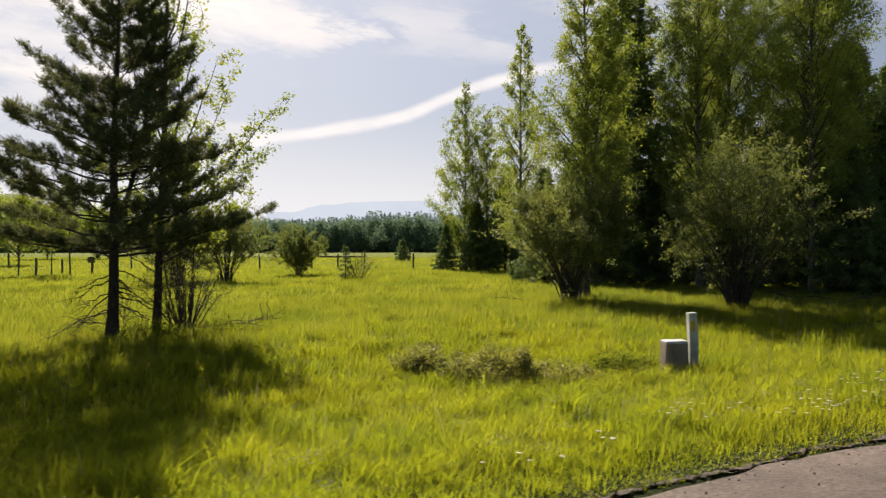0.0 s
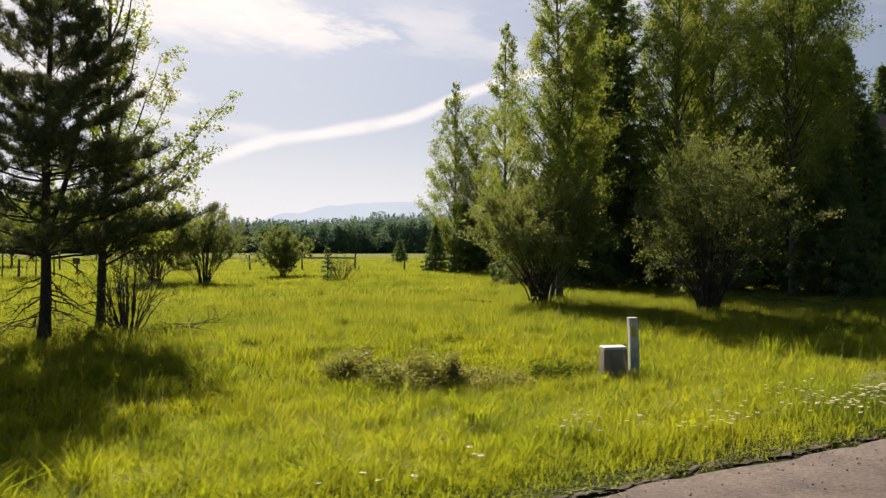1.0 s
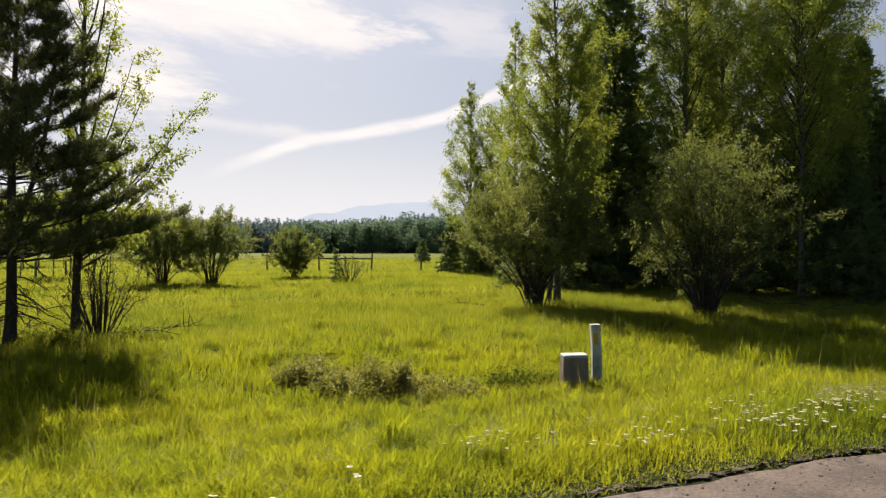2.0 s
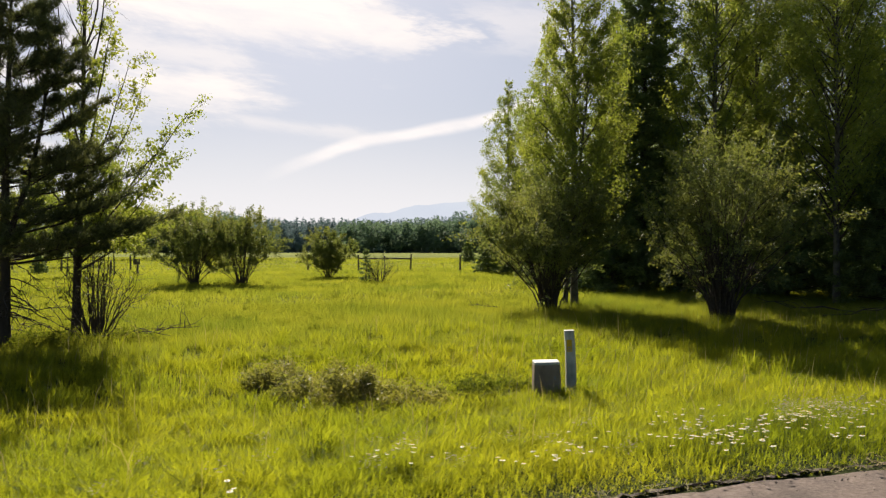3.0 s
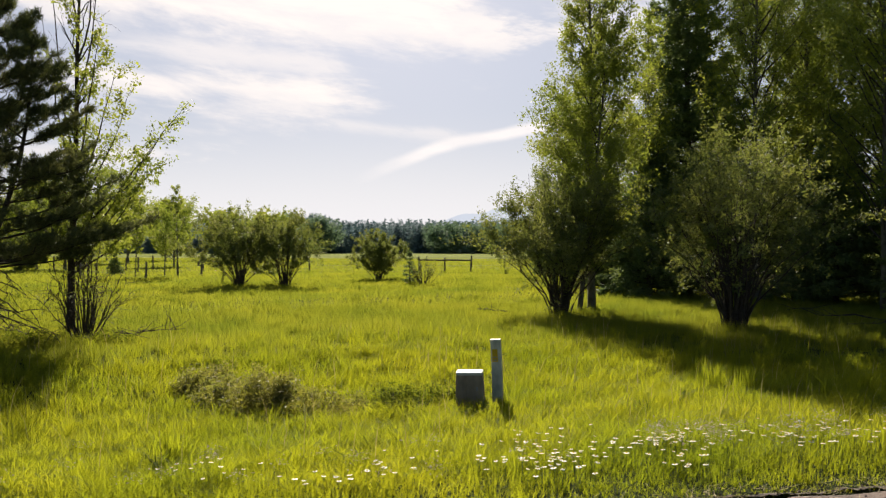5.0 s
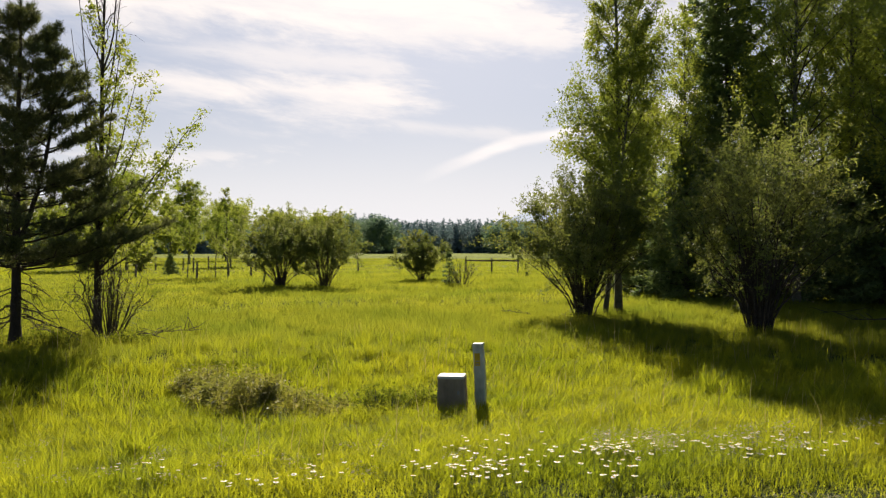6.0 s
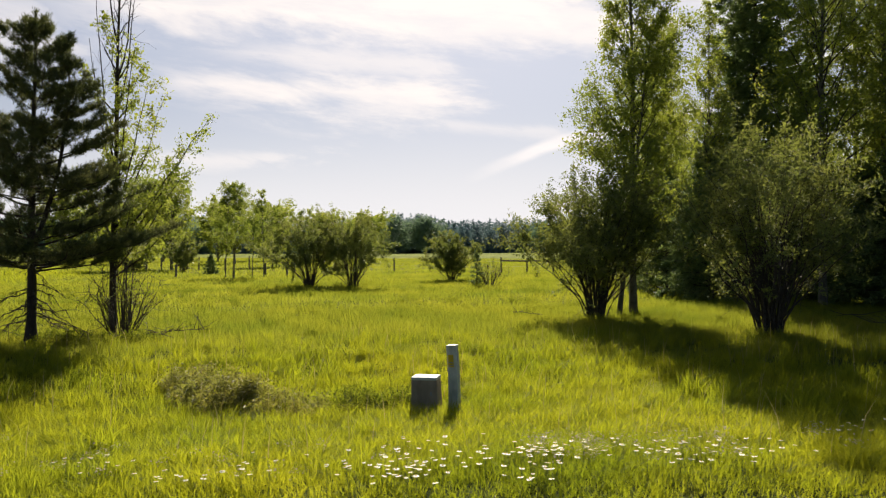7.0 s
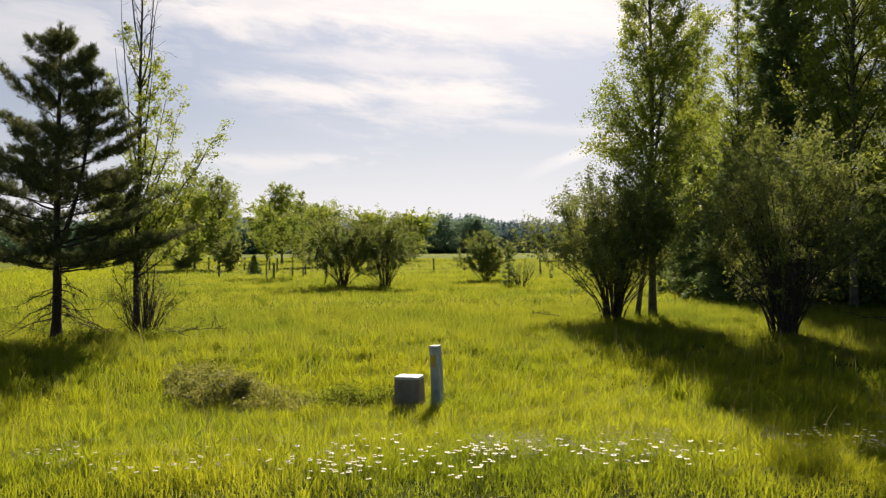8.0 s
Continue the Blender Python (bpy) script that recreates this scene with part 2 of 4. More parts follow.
def ridge_material(name, low, high):
    """A far ridge behind kilometres of air: a plain backdrop that glows like the sky behind it."""
    m, n, l = material(name)
    e = n.new("ShaderNodeEmission")
    l.new(ramp(n, l, noise_at(n, l, 0.004, 5.0, 0.6), [(0.35, low), (0.65, high)]), e.inputs[0])
    o = n.new("ShaderNodeOutputMaterial")
    l.new(e.outputs[0], o.inputs[0])
    return m


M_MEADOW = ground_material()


# ---- geometry helpers ----
def smooth(a, b, v):
    v = np.clip((np.asarray(v, float) - a) / (b - a), 0, 1)
    return v * v * (3 - 2 * v)


def edge_y(x):
    """The road's edge: y over x."""
    x = np.asarray(x, float)
    c = np.clip(x, -3, 9)
    return 4.24 + 0.629 * c - 0.0215 * c * c + np.where(x > 9, 0.24 * (x - 9), 0) + np.where(x < -3, 0.758 * (x + 3), 0)


def verge(x, y):
    return (np.asarray(y, float) - edge_y(x)) * 0.88


def height(x, y):
    """The lie of the land."""
    x, y = np.asarray(x, float), np.asarray(y, float)
    d = verge(x, y)
    road = -0.095 + 0.022 * np.clip(x - 1.5, 0, 9)
    ditch = -0.24 + 0.012 * np.clip(x - 3, -6, 6)
    z = road + (ditch - road) * smooth(0.3, 3.4, d)
    z = z + (0.06 - ditch) * smooth(4.2, 9.0, d) + 0.10 * smooth(9, 20, d)
    z = z + 0.035 * np.sin(x * 0.55 + 1.0) * np.cos(y * 0.43) * smooth(1, 5, d)
    return z


def mesh(name, verts, faces, mat, smooth_faces=False):
    """A mesh from one array of corners and a list of arrays of triangles or quads."""
    verts = np.asarray(verts, np.float32)
    faces = [np.asarray(f, np.int32) for f in (faces if isinstance(faces, list) else [faces]) if len(f)]
    me = bpy.data.meshes.new(name)
    me.vertices.add(len(verts))
    me.vertices.foreach_set("co", verts.ravel())
    count = sum(f.size for f in faces)
    me.loops.add(count)
    me.loops.foreach_set("vertex_index", np.concatenate([f.ravel() for f in faces]))
    sizes = np.concatenate([np.full(len(f), f.shape[1], np.int32) for f in faces])
    me.polygons.add(len(sizes))
    me.polygons.foreach_set("loop_start", np.concatenate(([0], np.cumsum(sizes)[:-1])).astype(np.int32))
    me.polygons.foreach_set("use_smooth", np.full(len(sizes), smooth_faces, bool))
    me.update(calc_edges=True)
    me.materials.append(mat)
    return me


def part(name, me, parent, label=""):
    ob = new(name, me)
    ob.parent = parent
    return tagged(ob, label)


class Bunch:
    """Collects corners and faces."""

    def __init__(self):
        self.v, self.f, self.n = [], {3: [], 4: []}, 0

    def add(self, v, f):
        f = np.asarray(f)
        self.v.append(np.asarray(v, float).reshape(-1, 3))
        self.f[f.shape[1]].append(f + self.n)
        self.n += len(self.v[-1])

    def mesh(self, name, mat, smooth_faces=False):
        return mesh(name, np.concatenate(self.v), [np.concatenate(f) for f in self.f.values() if f], mat, smooth_faces)


def tube(bunch, path, radii, sides=6, wobble=0.0, rng=None):
    """A tapered round stem along a path."""
    path, radii = np.asarray(path, float), np.asarray(radii, float)
    way = np.gradient(path, axis=0)
    way /= np.linalg.norm(way, axis=1, keepdims=True) + 1e-9
    ref = np.where(np.abs(way[:, 2:3]) > 0.9, np.array([[1.0, 0, 0]]), np.array([[0, 0, 1.0]]))
    u = np.cross(way, ref)
    u /= np.linalg.norm(u, axis=1, keepdims=True) + 1e-9
    w = np.cross(way, u)
    a = np.arange(sides) * 2 * np.pi / sides
    r = radii[:, None, None] * (1 + (wobble * rng.standard_normal((len(path), sides, 1)) if wobble else 0))
    v = path[:, None, :] + r * (np.cos(a)[None, :, None] * u[:, None, :] + np.sin(a)[None, :, None] * w[:, None, :])
    i = np.arange(len(path) - 1)[:, None] * sides
    j = np.arange(sides)[None, :]
    k = (j + 1) % sides
    f = np.stack([i + j, i + k, i + sides + k, i + sides + j], -1).reshape(-1, 4)
    bunch.add(v.reshape(-1, 3), f)


def arc(start, way, length, lift, n=6, rng=None, jitter=0.0):
    """A limb: sets out along way and bends by lift towards the sky (or the ground)."""
    way = np.asarray(way, float) / np.linalg.norm(way)
    s = np.linspace(0, 1, n)[:, None]
    p = np.asarray(start, float) + way * length * s + np.array([0, 0, 1.0]) * lift * length * s * s
    if jitter:
        p[1:] += rng.standard_normal((n - 1, 3)) * jitter * length * s[1:] ** 0.7
    return p


def along(path, s):
    """Points at the shares s of a path."""
    k = np.clip(np.asarray(s, float), 0, 1) * (len(path) - 1)
    i = np.minimum(k.astype(int), len(path) - 2)
    return path[i] + (path[i + 1] - path[i]) * (k - i)[:, None]


def unit(v):
    return v / (np.linalg.norm(v, axis=-1, keepdims=True) + 1e-9)


def leaves(bunch, centres, rng, size=0.045, slim=0.75, droop=0.3, spread=0.35):
    """Small folded leaves, four corners each, hung at the centres."""
    n = len(centres)
    a = unit(rng.standard_normal((n, 3)) + np.array([0, 0, -droop]))
    b = unit(np.cross(a, rng.standard_normal((n, 3))))
    c = np.cross(a, b)
    s = size * np.exp(spread * rng.standard_normal(n))[:, None]
    v = np.stack([centres - a * s * 0.6, centres + b * s * 0.5 * slim + c * s * 0.10, centres + a * s * 0.7, centres - b * s * 0.5 * slim + c * s * 0.10], 1)
    bunch.add(v.reshape(-1, 3), np.arange(n * 4).reshape(n, 4))


def needles(bunch, centres, ways, rng, count=24, length=0.09, width=0.006, cone=0.75):
    """Tufts of needles round each centre, leaning along its way."""
    n = len(centres)
    w = unit(np.repeat(ways, count, 0) + cone * rng.standard_normal((n * count, 3)))
    c = np.repeat(centres, count, 0) + 0.30 * length * rng.standard_normal((n * count, 3))
    side = unit(np.cross(w, rng.standard_normal((n * count, 3)))) * width
    L = (length * rng.uniform(0.7, 1.25, n * count))[:, None]
    v = np.stack([c - side, c + side, c + w * L], 1)
    bunch.add(v.reshape(-1, 3), np.arange(n * count * 3).reshape(-1, 3))


def thing(name, x, y, label, category, group="", kind="", sink=0.0):
    ob = new(name)
    ob.empty_display_size = 0.2
    ob.location = (x, y, float(height(x, y)) - sink)
    return tagged(ob, label, category, group, kind)


# ---- plants ----
def broadleaf(root, seed, tall, girth, base, radius, limbs, leaf_n, leaf=0.05, bark=M_PALE, foliage=M_ASPEN, lean=(0, 0), steep=1.1, bare_top=0.0, split=True, profile=None, twig_mat=M_TWIG, long_limbs=(), bare_limbs=(), fluff=0.12):
    """Aspen and poplar: a slim stem, rising limbs with twigs, and leaves round the twigs."""
    rng = np.random.default_rng(seed)
    s = np.linspace(0, 1, 12)
    stem = np.stack([lean[0] * s + 0.03 * np.cumsum(rng.standard_normal(12)) * s, lean[1] * s + 0.03 * np.cumsum(rng.standard_normal(12)) * s, -0.15 + (tall + 0.15) * s], 1)
    b = Bunch()
    tube(b, stem, girth * (1 - s) ** 1.0 + 0.007 + girth * 0.35 * np.exp(-s * 40), 9, 0.04, rng)
    part("trunk", b.mesh("trunk", bark, True), root)
    crown, wood, spots = Bunch(), Bunch(), []
    profile = profile or (lambda u: np.sin(np.pi * (0.12 + 0.86 * u ** 0.75)) ** 0.8)
    for i in range(limbs):
        u = (i + rng.uniform(0, 1)) / limbs
        h = base + (tall * 0.97 - base) * u
        a = i * 2.4 + rng.uniform(-0.6, 0.6)
        L = max(0.25, radius * float(profile(u)) * rng.uniform(0.6, 1.35))
        st = steep * rng.uniform(0.6, 1.3)
        path = arc(along(stem, [h / tall])[0], (math.cos(a), math.sin(a), st), L * math.hypot(1, st * 0.6), 0.10, 6, rng, 0.035)
        one = Bunch()
        r0 = max(0.006, girth * 0.33 * (1 - u) ** 0.7 + 0.004)
        tube(one if split else wood, path, np.linspace(r0, 0.003, 6), 5)
        if u < 1 - bare_top or rng.uniform() < 0.12:
            for q in rng.uniform(0.25, 1.0, 7):
                at = along(path, [q])[0]
                tw = arc(at, unit(rng.standard_normal(3) * 0.8 + np.array([math.cos(a), math.sin(a), 0.7])), L * rng.uniform(0.2, 0.45), 0.0, 4, rng, 0.05)
                tube(one if split else wood, tw, np.linspace(0.004, 0.0015, 4), 3)
                spots.append((tw, L))
            spots.append((path[2:], L * 1.2))
        elif bare_top:
            for q in rng.uniform(0.2, 0.9, 4):
                tw = arc(along(path, [q])[0], unit(rng.standard_normal(3) * 0.4 + np.array([math.cos(a) * 0.4, math.sin(a) * 0.4, 1.0])), L * rng.uniform(0.3, 0.8), 0.0, 5, rng, 0.04)
                tube(one if split else wood, tw, np.linspace(0.005, 0.002, 5), 4)
        if split:
            part("limb", one.mesh("limb", twig_mat if u > 0.2 else bark, True), root)
    for z0, tip, w in long_limbs:
        one = Bunch()
        p0 = along(stem, [z0 / tall])[0]
        sweep = np.linspace(0, 1, 8)[:, None]
        path = p0 + (np.array(tip) - p0) * np.concatenate([sweep, sweep, sweep ** 1.15], 1) + rng.standard_normal((8, 3)) * 0.03 * sweep
        tube(one, path, np.linspace(girth * 0.35, 0.004, 8), 5)
        for q in np.linspace(0.35, 1.0, 12):
            tw = arc(along(path, [q])[0], unit(rng.standard_normal(3) * 0.8 + unit(np.array(tip) - p0)), rng.uniform(0.2, 0.5), 0.0, 4, rng, 0.05)
            tube(one, tw, np.linspace(0.004, 0.0015, 4), 3)
            spots.append((tw, w))
        part("limb", one.mesh("limb", twig_mat, True), root)
    for z0, tip in bare_limbs:
        one = Bunch()
        p0 = along(stem, [z0 / tall])[0]
        t = np.linspace(0, 1, 8)[:, None]
        path = p0 + (np.array(tip) - p0) * np.concatenate([t ** 0.6, t ** 0.6, t], 1) + rng.standard_normal((8, 3)) * 0.03 * t
        tube(one, path, np.linspace(girth * 0.28, 0.005, 8), 5)
        for q in rng.uniform(0.3, 1.0, 9):
            tw = arc(along(path, [q])[0], unit(rng.standard_normal(3) * 0.45 + np.array([0, 0, 0.9])), rng.uniform(0.2, 0.55), 0.0, 4, rng, 0.05)
            tube(one, tw, np.linspace(0.005, 0.002, 4), 3)
        part("limb", one.mesh("limb", twig_mat, True), root, "bare dead limb")
    if not split:
        part("framework", wood.mesh("framework", twig_mat, True), root)
    weight = np.array([w for _, w in spots])
    counts = np.maximum(3, leaf_n * weight / weight.sum()).astype(int)
    pts = []
    for (tw, L), c in zip(spots, counts):
        p = along(tw, rng.uniform(0.1, 1.05, c) ** 0.8)
        pts.append(p + rng.standard_normal((c, 3)) * min(fluff, 0.04 + 0.045 * L))
    leaves(crown, np.concatenate(pts), rng, leaf)
    part("crown", crown.mesh("crown", foliage), root)
    return root


def willow(root, seed, tall, radius, stems, leaf_n, leaf=0.05, low=0.35, foliage=M_WILLOW, bare=0.0, split=True, spread=(1.0, 1.0), slim=0.5, flare=1.08, twigs=12):
    """A shrub of many stems that rise from one root and arch outwards; bare twigs below, leaves above."""
    rng = np.random.default_rng(seed)
    crown, wood, pts = Bunch(), Bunch(), []
    p1, p2 = rng.uniform(0, 6.28, 2)
    for i in range(stems):
        a = i * 2.4 + rng.uniform(-0.5, 0.5)
        lobe = 1 + 0.16 * math.sin(2 * a + p1) + 0.14 * math.sin(5 * a + p2)
        out = radius * lobe * math.sqrt((i + 0.5) / stems) * rng.uniform(0.7, 1.15)
        h = tall * rng.uniform(0.66, 1.0) * (1 - 0.46 * min(1, out / radius) ** 2)
        if i % 9 == 3:
            h *= 1.14
        foot = np.array([math.cos(a), math.sin(a), 0]) * rng.uniform(0.02, 0.22) * min(1, radius)
        end = np.array([math.cos(a) * out * spread[0], math.sin(a) * out * spread[1], h])
        s = np.linspace(0, 1, 8)[:, None]
        path = foot + (end - foot) * np.concatenate([s ** flare, s ** flare, s ** 0.95], 1) - np.array([0, 0, 0.1]) * (1 - s)
        path[1:] += rng.standard_normal((7, 3)) * 0.022 * tall * s[1:]
        one = Bunch() if split else wood
        tube(one, path, np.linspace(0.008 + 0.0035 * tall, 0.003, 8), 5)
        for q in np.sort(rng.uniform(min(low, 0.28), 1.0, twigs)):
            at = along(path, [q])[0]
            tw = arc(at, unit(rng.standard_normal(3) * 0.8 + np.array([math.cos(a) * 0.5, math.sin(a) * 0.5, 0.75])), tall * rng.uniform(0.08, 0.21), 0.0, 4, rng, 0.06)
            tube(one, tw, np.linspace(0.005, 0.0015, 4), 3)
            leafy_here = float(smooth(low - 0.12, low + 0.22, q))
            if rng.uniform() >= bare and rng.uniform() < leafy_here + 0.05:
                c = max(2, int(1.3 * leaf_n / (stems * twigs) * rng.uniform(0.5, 1.5)))
                p = along(tw, rng.uniform(0.0, 1.1, c))
                pts.append(p + rng.standard_normal((c, 3)) * 0.018 * (1 + tall * 0.5))
        if split:
            part("stem", one.mesh("stem", M_TWIG, True), root)
    if not split:
        part("stems", wood.mesh("stems", M_TWIG, True), root)
    if pts:
        leaves(crown, np.concatenate(pts), rng, leaf, slim, 0.0)
        part("crown", crown.mesh("crown", foliage), root)
    return root


def spruce(root, seed, tall, radius, whorls, per=7, twigs=14, clump=0.10, low=0.04, split=False, fill=10, droop=-0.25):
    """A spire of drooping branches, each a flat spray of needled twigs."""
    rng = np.random.default_rng(seed)
    b = Bunch()
    s = np.linspace(0, 1, 8)
    stem = np.stack([0 * s, 0 * s, -0.1 + (tall + 0.1) * s], 1)
    tube(b, stem, (0.012 + 0.011 * tall) * (1 - s) + 0.006, 8)
    part("trunk", b.mesh("trunk", M_BARK, True), root)
    wood, crown = Bunch(), Bunch()
    cs, ws = [], []
    for i in range(whorls):
        u = (i + 0.5) / whorls
        h = tall * (low + (0.985 - low) * u)
        for k in range(per):
            a = k * 2 * math.pi / per + i * 0.7 + rng.uniform(-0.3, 0.3)
            L = (radius * (1 - u) ** 0.85 + 0.06) * rng.uniform(0.72, 1.15)
            path = arc((0, 0, h + rng.uniform(-0.5, 0.5) * tall / whorls), (math.cos(a), math.sin(a), 0.28), L, droop + 0.35 * u, 5, rng, 0.03)
            tube(wood, path, np.linspace(0.006 + 0.008 * L, 0.002, 5), 4)
            n = max(3, int(twigs * L / radius))
            q = rng.uniform(0.15, 1.0, n)
            at = along(path, q)
            side = np.where(rng.uniform(size=n) < 0.5, 1, -1)[:, None]
            out = np.array([math.cos(a), math.sin(a), 0.0])
            across = np.array([-math.sin(a), math.cos(a), 0.0])
            w = unit(out * 0.8 + across * side + np.array([0, 0, -0.25]) + 0.2 * rng.standard_normal((n, 3)))
            tl = (L * 0.34 * (1.15 - q))[:, None]
            for m in np.linspace(0.1, 1, 3):
                cs.append(at + w * tl * m)
                ws.append(w)
            cs.append(path[-1:])
            ws.append(unit(path[-1:] - path[-2:-1]))
    cs.append(np.stack([0 * np.linspace(0.9, 1, 8), 0 * np.linspace(0.9, 1, 8), np.linspace(0.9, 1, 8) * tall], 1))
    ws.append(np.tile([[0, 0, 1.0]], (8, 1)))
    part("framework", wood.mesh("framework", M_BARK, True), root)
    needles(crown, np.concatenate(cs), np.concatenate(ws), rng, fill, clump, clump * 0.17, 0.6)
    part("crown", crown.mesh("crown", M_SPRUCE), root)
    return root


def pine(root, seed, tall, leaders, boughs):
    """An open pine: level boughs in loose tiers, each a flat spray of upturned tufted twigs; bare dead limbs low down."""
    rng = np.random.default_rng(seed)
    cs, ws = [], []

    def bough(path, girth):
        one = Bunch()
        tube(one, path, np.linspace(girth, 0.004, len(path)), 6)
        L = float(np.linalg.norm(path[-1] - path[0]))
        out = unit((path[-1] - path[0]) * np.array([1, 1, 0.25]))
        across = np.array([-out[1], out[0], 0.0])
        n = int(5 + 10 * L)
        for k, q in enumerate(np.sort(rng.uniform(0.28 if L > 0.8 else 0.15, 1.0, n))):
            side = 1 if k % 2 else -1
            reach = (0.10 + 0.28 * L * (1.1 - q)) * rng.uniform(0.55, 1.2)
            w = unit(out * rng.uniform(0.5, 1.0) + across * side * rng.uniform(0.5, 1.1) + np.array([0, 0, rng.uniform(-0.05, 0.35)]))
            tw = arc(along(path, [q])[0], w, reach, 0.35, 5, rng, 0.04)
            tube(one, tw, np.linspace(0.005, 0.0025, 5), 3)
            at = along(tw, np.linspace(0.45, 1.0, 3 if reach > 0.22 else 2))
            cs.append(at)
            ws.append(unit(np.tile(unit(tw[-1] - tw[-3]), (len(at), 1)) + np.array([0, 0, 0.45])))
        cs.append(path[-2:])
        ws.append(unit(path[-2:] - path[-3:-1] + np.array([0, 0, 0.02])))
        part("limb", one.mesh("limb", M_BARK, True), root)

    for li, (sx, sy, z0, z1, girth, tiers, reach) in enumerate(leaders):
        s = np.linspace(0, 1, 12)
        if li == 0:
            stem = np.stack([sx * s + 0.02 * np.sin(s * 9), sy * s, -0.15 + (z1 + 0.15) * s], 1)
            rad = girth * (1 - s) ** 0.9 + 0.012 + 0.05 * np.exp(-s * 30)
            main, main_top = stem, z1
        else:
            base = along(main, [z0 / main_top])[0]
            e = 1 - (1 - s) ** 2.2
            stem = np.stack([base[0] + (sx - base[0]) * e, base[1] + (sy - base[1]) * e, z0 + (z1 - z0) * s], 1)
            rad = girth * (1 - s) ** 0.9 + 0.010
        b = Bunch()
        tube(b, stem, rad, 10, 0.05, rng)
        part("trunk" if li == 0 else "second_trunk", b.mesh("trunk", M_BARK, True), root)
        lo = 0.25 if li == 0 else 0.30
        for i in range(tiers):
            u = (i + rng.uniform(-0.2, 0.2)) / (tiers - 1)
            a0 = rng.uniform(0, 6.28)
            for k in range(5 if li == 0 else 4):
                if rng.uniform() < 0.15:
                    continue
                a = a0 + k * 2 * math.pi / (5 if li == 0 else 4) + rng.uniform(-0.35, 0.35)
                z = lo + (0.955 - lo) * min(1, max(0, u + rng.uniform(-0.02, 0.02)))
                L = (reach * (1 - min(1, max(0, u))) ** 0.66 + 0.16) * rng.uniform(0.50, 1.18)
                path = arc(along(stem, [z])[0], (math.cos(a), math.sin(a), -0.02 + 0.8 * u + rng.uniform(-0.1, 0.14)), L, 0.20, 7, rng, 0.045)
                bough(path, max(0.007, 0.022 * (1 - u)))
        top = along(stem, np.linspace(0.92, 1.0, 9))
        cs.append(top)
        ws.append(unit(np.tile([[0, 0, 1.0]], (9, 1)) + 0.4 * rng.standard_normal((9, 3))))
    for z, tip in boughs:                   # long low boughs
        p0 = along(main, [z / main_top])[0]
        t = np.linspace(0, 1, 8)[:, None]
        bough(p0 + (np.array(tip) - p0) * np.concatenate([t, t, t ** 1.6], 1) + rng.standard_normal((8, 3)) * 0.03 * t, 0.024)
    for i in range(20):                     # dead limbs below the crown
        a = i * 2.4 + rng.uniform(-0.4, 0.4)
        one = Bunch()
        L = rng.uniform(0.4, 1.05)
        path = arc(along(main, [rng.uniform(0.10, 0.27)])[0], (math.cos(a), math.sin(a), -0.10), L, -0.38, 7, rng, 0.05)
        tube(one, path, np.linspace(0.014, 0.004, 7), 5)
        for q in rng.uniform(0.3, 1, 6):
            tw = arc(along(path, [q])[0], rng.standard_normal(3) * np.array([1, 1, 0.6]) + np.array([math.cos(a), math.sin(a), -0.6]), L * 0.4, -0.2, 4, rng, 0.06)
            tube(one, tw, np.linspace(0.006, 0.002, 4), 4)
        part("dead_limb", one.mesh("dead_limb", M_TWIG, True), root, "bare grey dead limb")
    crown = Bunch()
    needles(crown, np.concatenate(cs), np.concatenate(ws), rng, 36, 0.085, 0.0056, 0.70)
    part("crown", crown.mesh("crown", M_NEEDLE), root)
    return root


# ---- the setting ----
def build_ground():
    steps = np.concatenate([np.arange(0, 60, 0.5), 60 * 1.16 ** np.arange(0, 30)])
    steps = steps[steps < 4400]
    axis = np.concatenate([-steps[:0:-1], steps])
    X, Y = np.meshgrid(axis, axis + 15.0)
    Z = height(X, Y) - 0.05 * smooth(0.0, -0.4, verge(X, Y))
    n = len(axis)
    i = (np.arange(n - 1)[:, None] * n + np.arange(n - 1)[None, :]).ravel()
    f = np.stack([i, i + 1, i + n + 1, i + n], 1)
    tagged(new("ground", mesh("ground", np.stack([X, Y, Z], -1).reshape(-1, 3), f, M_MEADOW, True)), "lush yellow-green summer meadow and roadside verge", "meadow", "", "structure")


def build_road():
    rng = np.random.default_rng(5)
    xs = np.arange(-30, 40, 0.12)
    rag = 0.05 * np.sin(xs * 3.1) + 0.03 * np.sin(xs * 8.3 + 1) + 0.018 * rng.standard_normal(len(xs))
    rows, cols = [], np.array([0.0, 0.12, 0.5, 1.2, 2.2, 3.4, 4.8, 6.2, 6.4])
    for k, c in enumerate(cols):
        y = edge_y(xs) - c * 1.13 + (rag if k == 0 else rag * 0.6 if k == 1 else 0)
        z = height(xs, y) + 0.012 + (0.03 * min(1, c / 2)) - (0.05 if k == 0 else 0)
        rows.append(np.stack([xs + c * 0.0, y, z], 1))
    n = len(xs)
    i = (np.arange(len(cols) - 1)[:, None] * n + np.arange(n - 1)[None, :]).ravel()
    f = np.stack([i, i + n, i + n + 1, i + 1], 1)
    tagged(new("road", mesh("road", np.concatenate(rows), f, M_ROAD, True)), "worn reddish-grey chip-seal road with a ragged edge", "road", "", "structure")


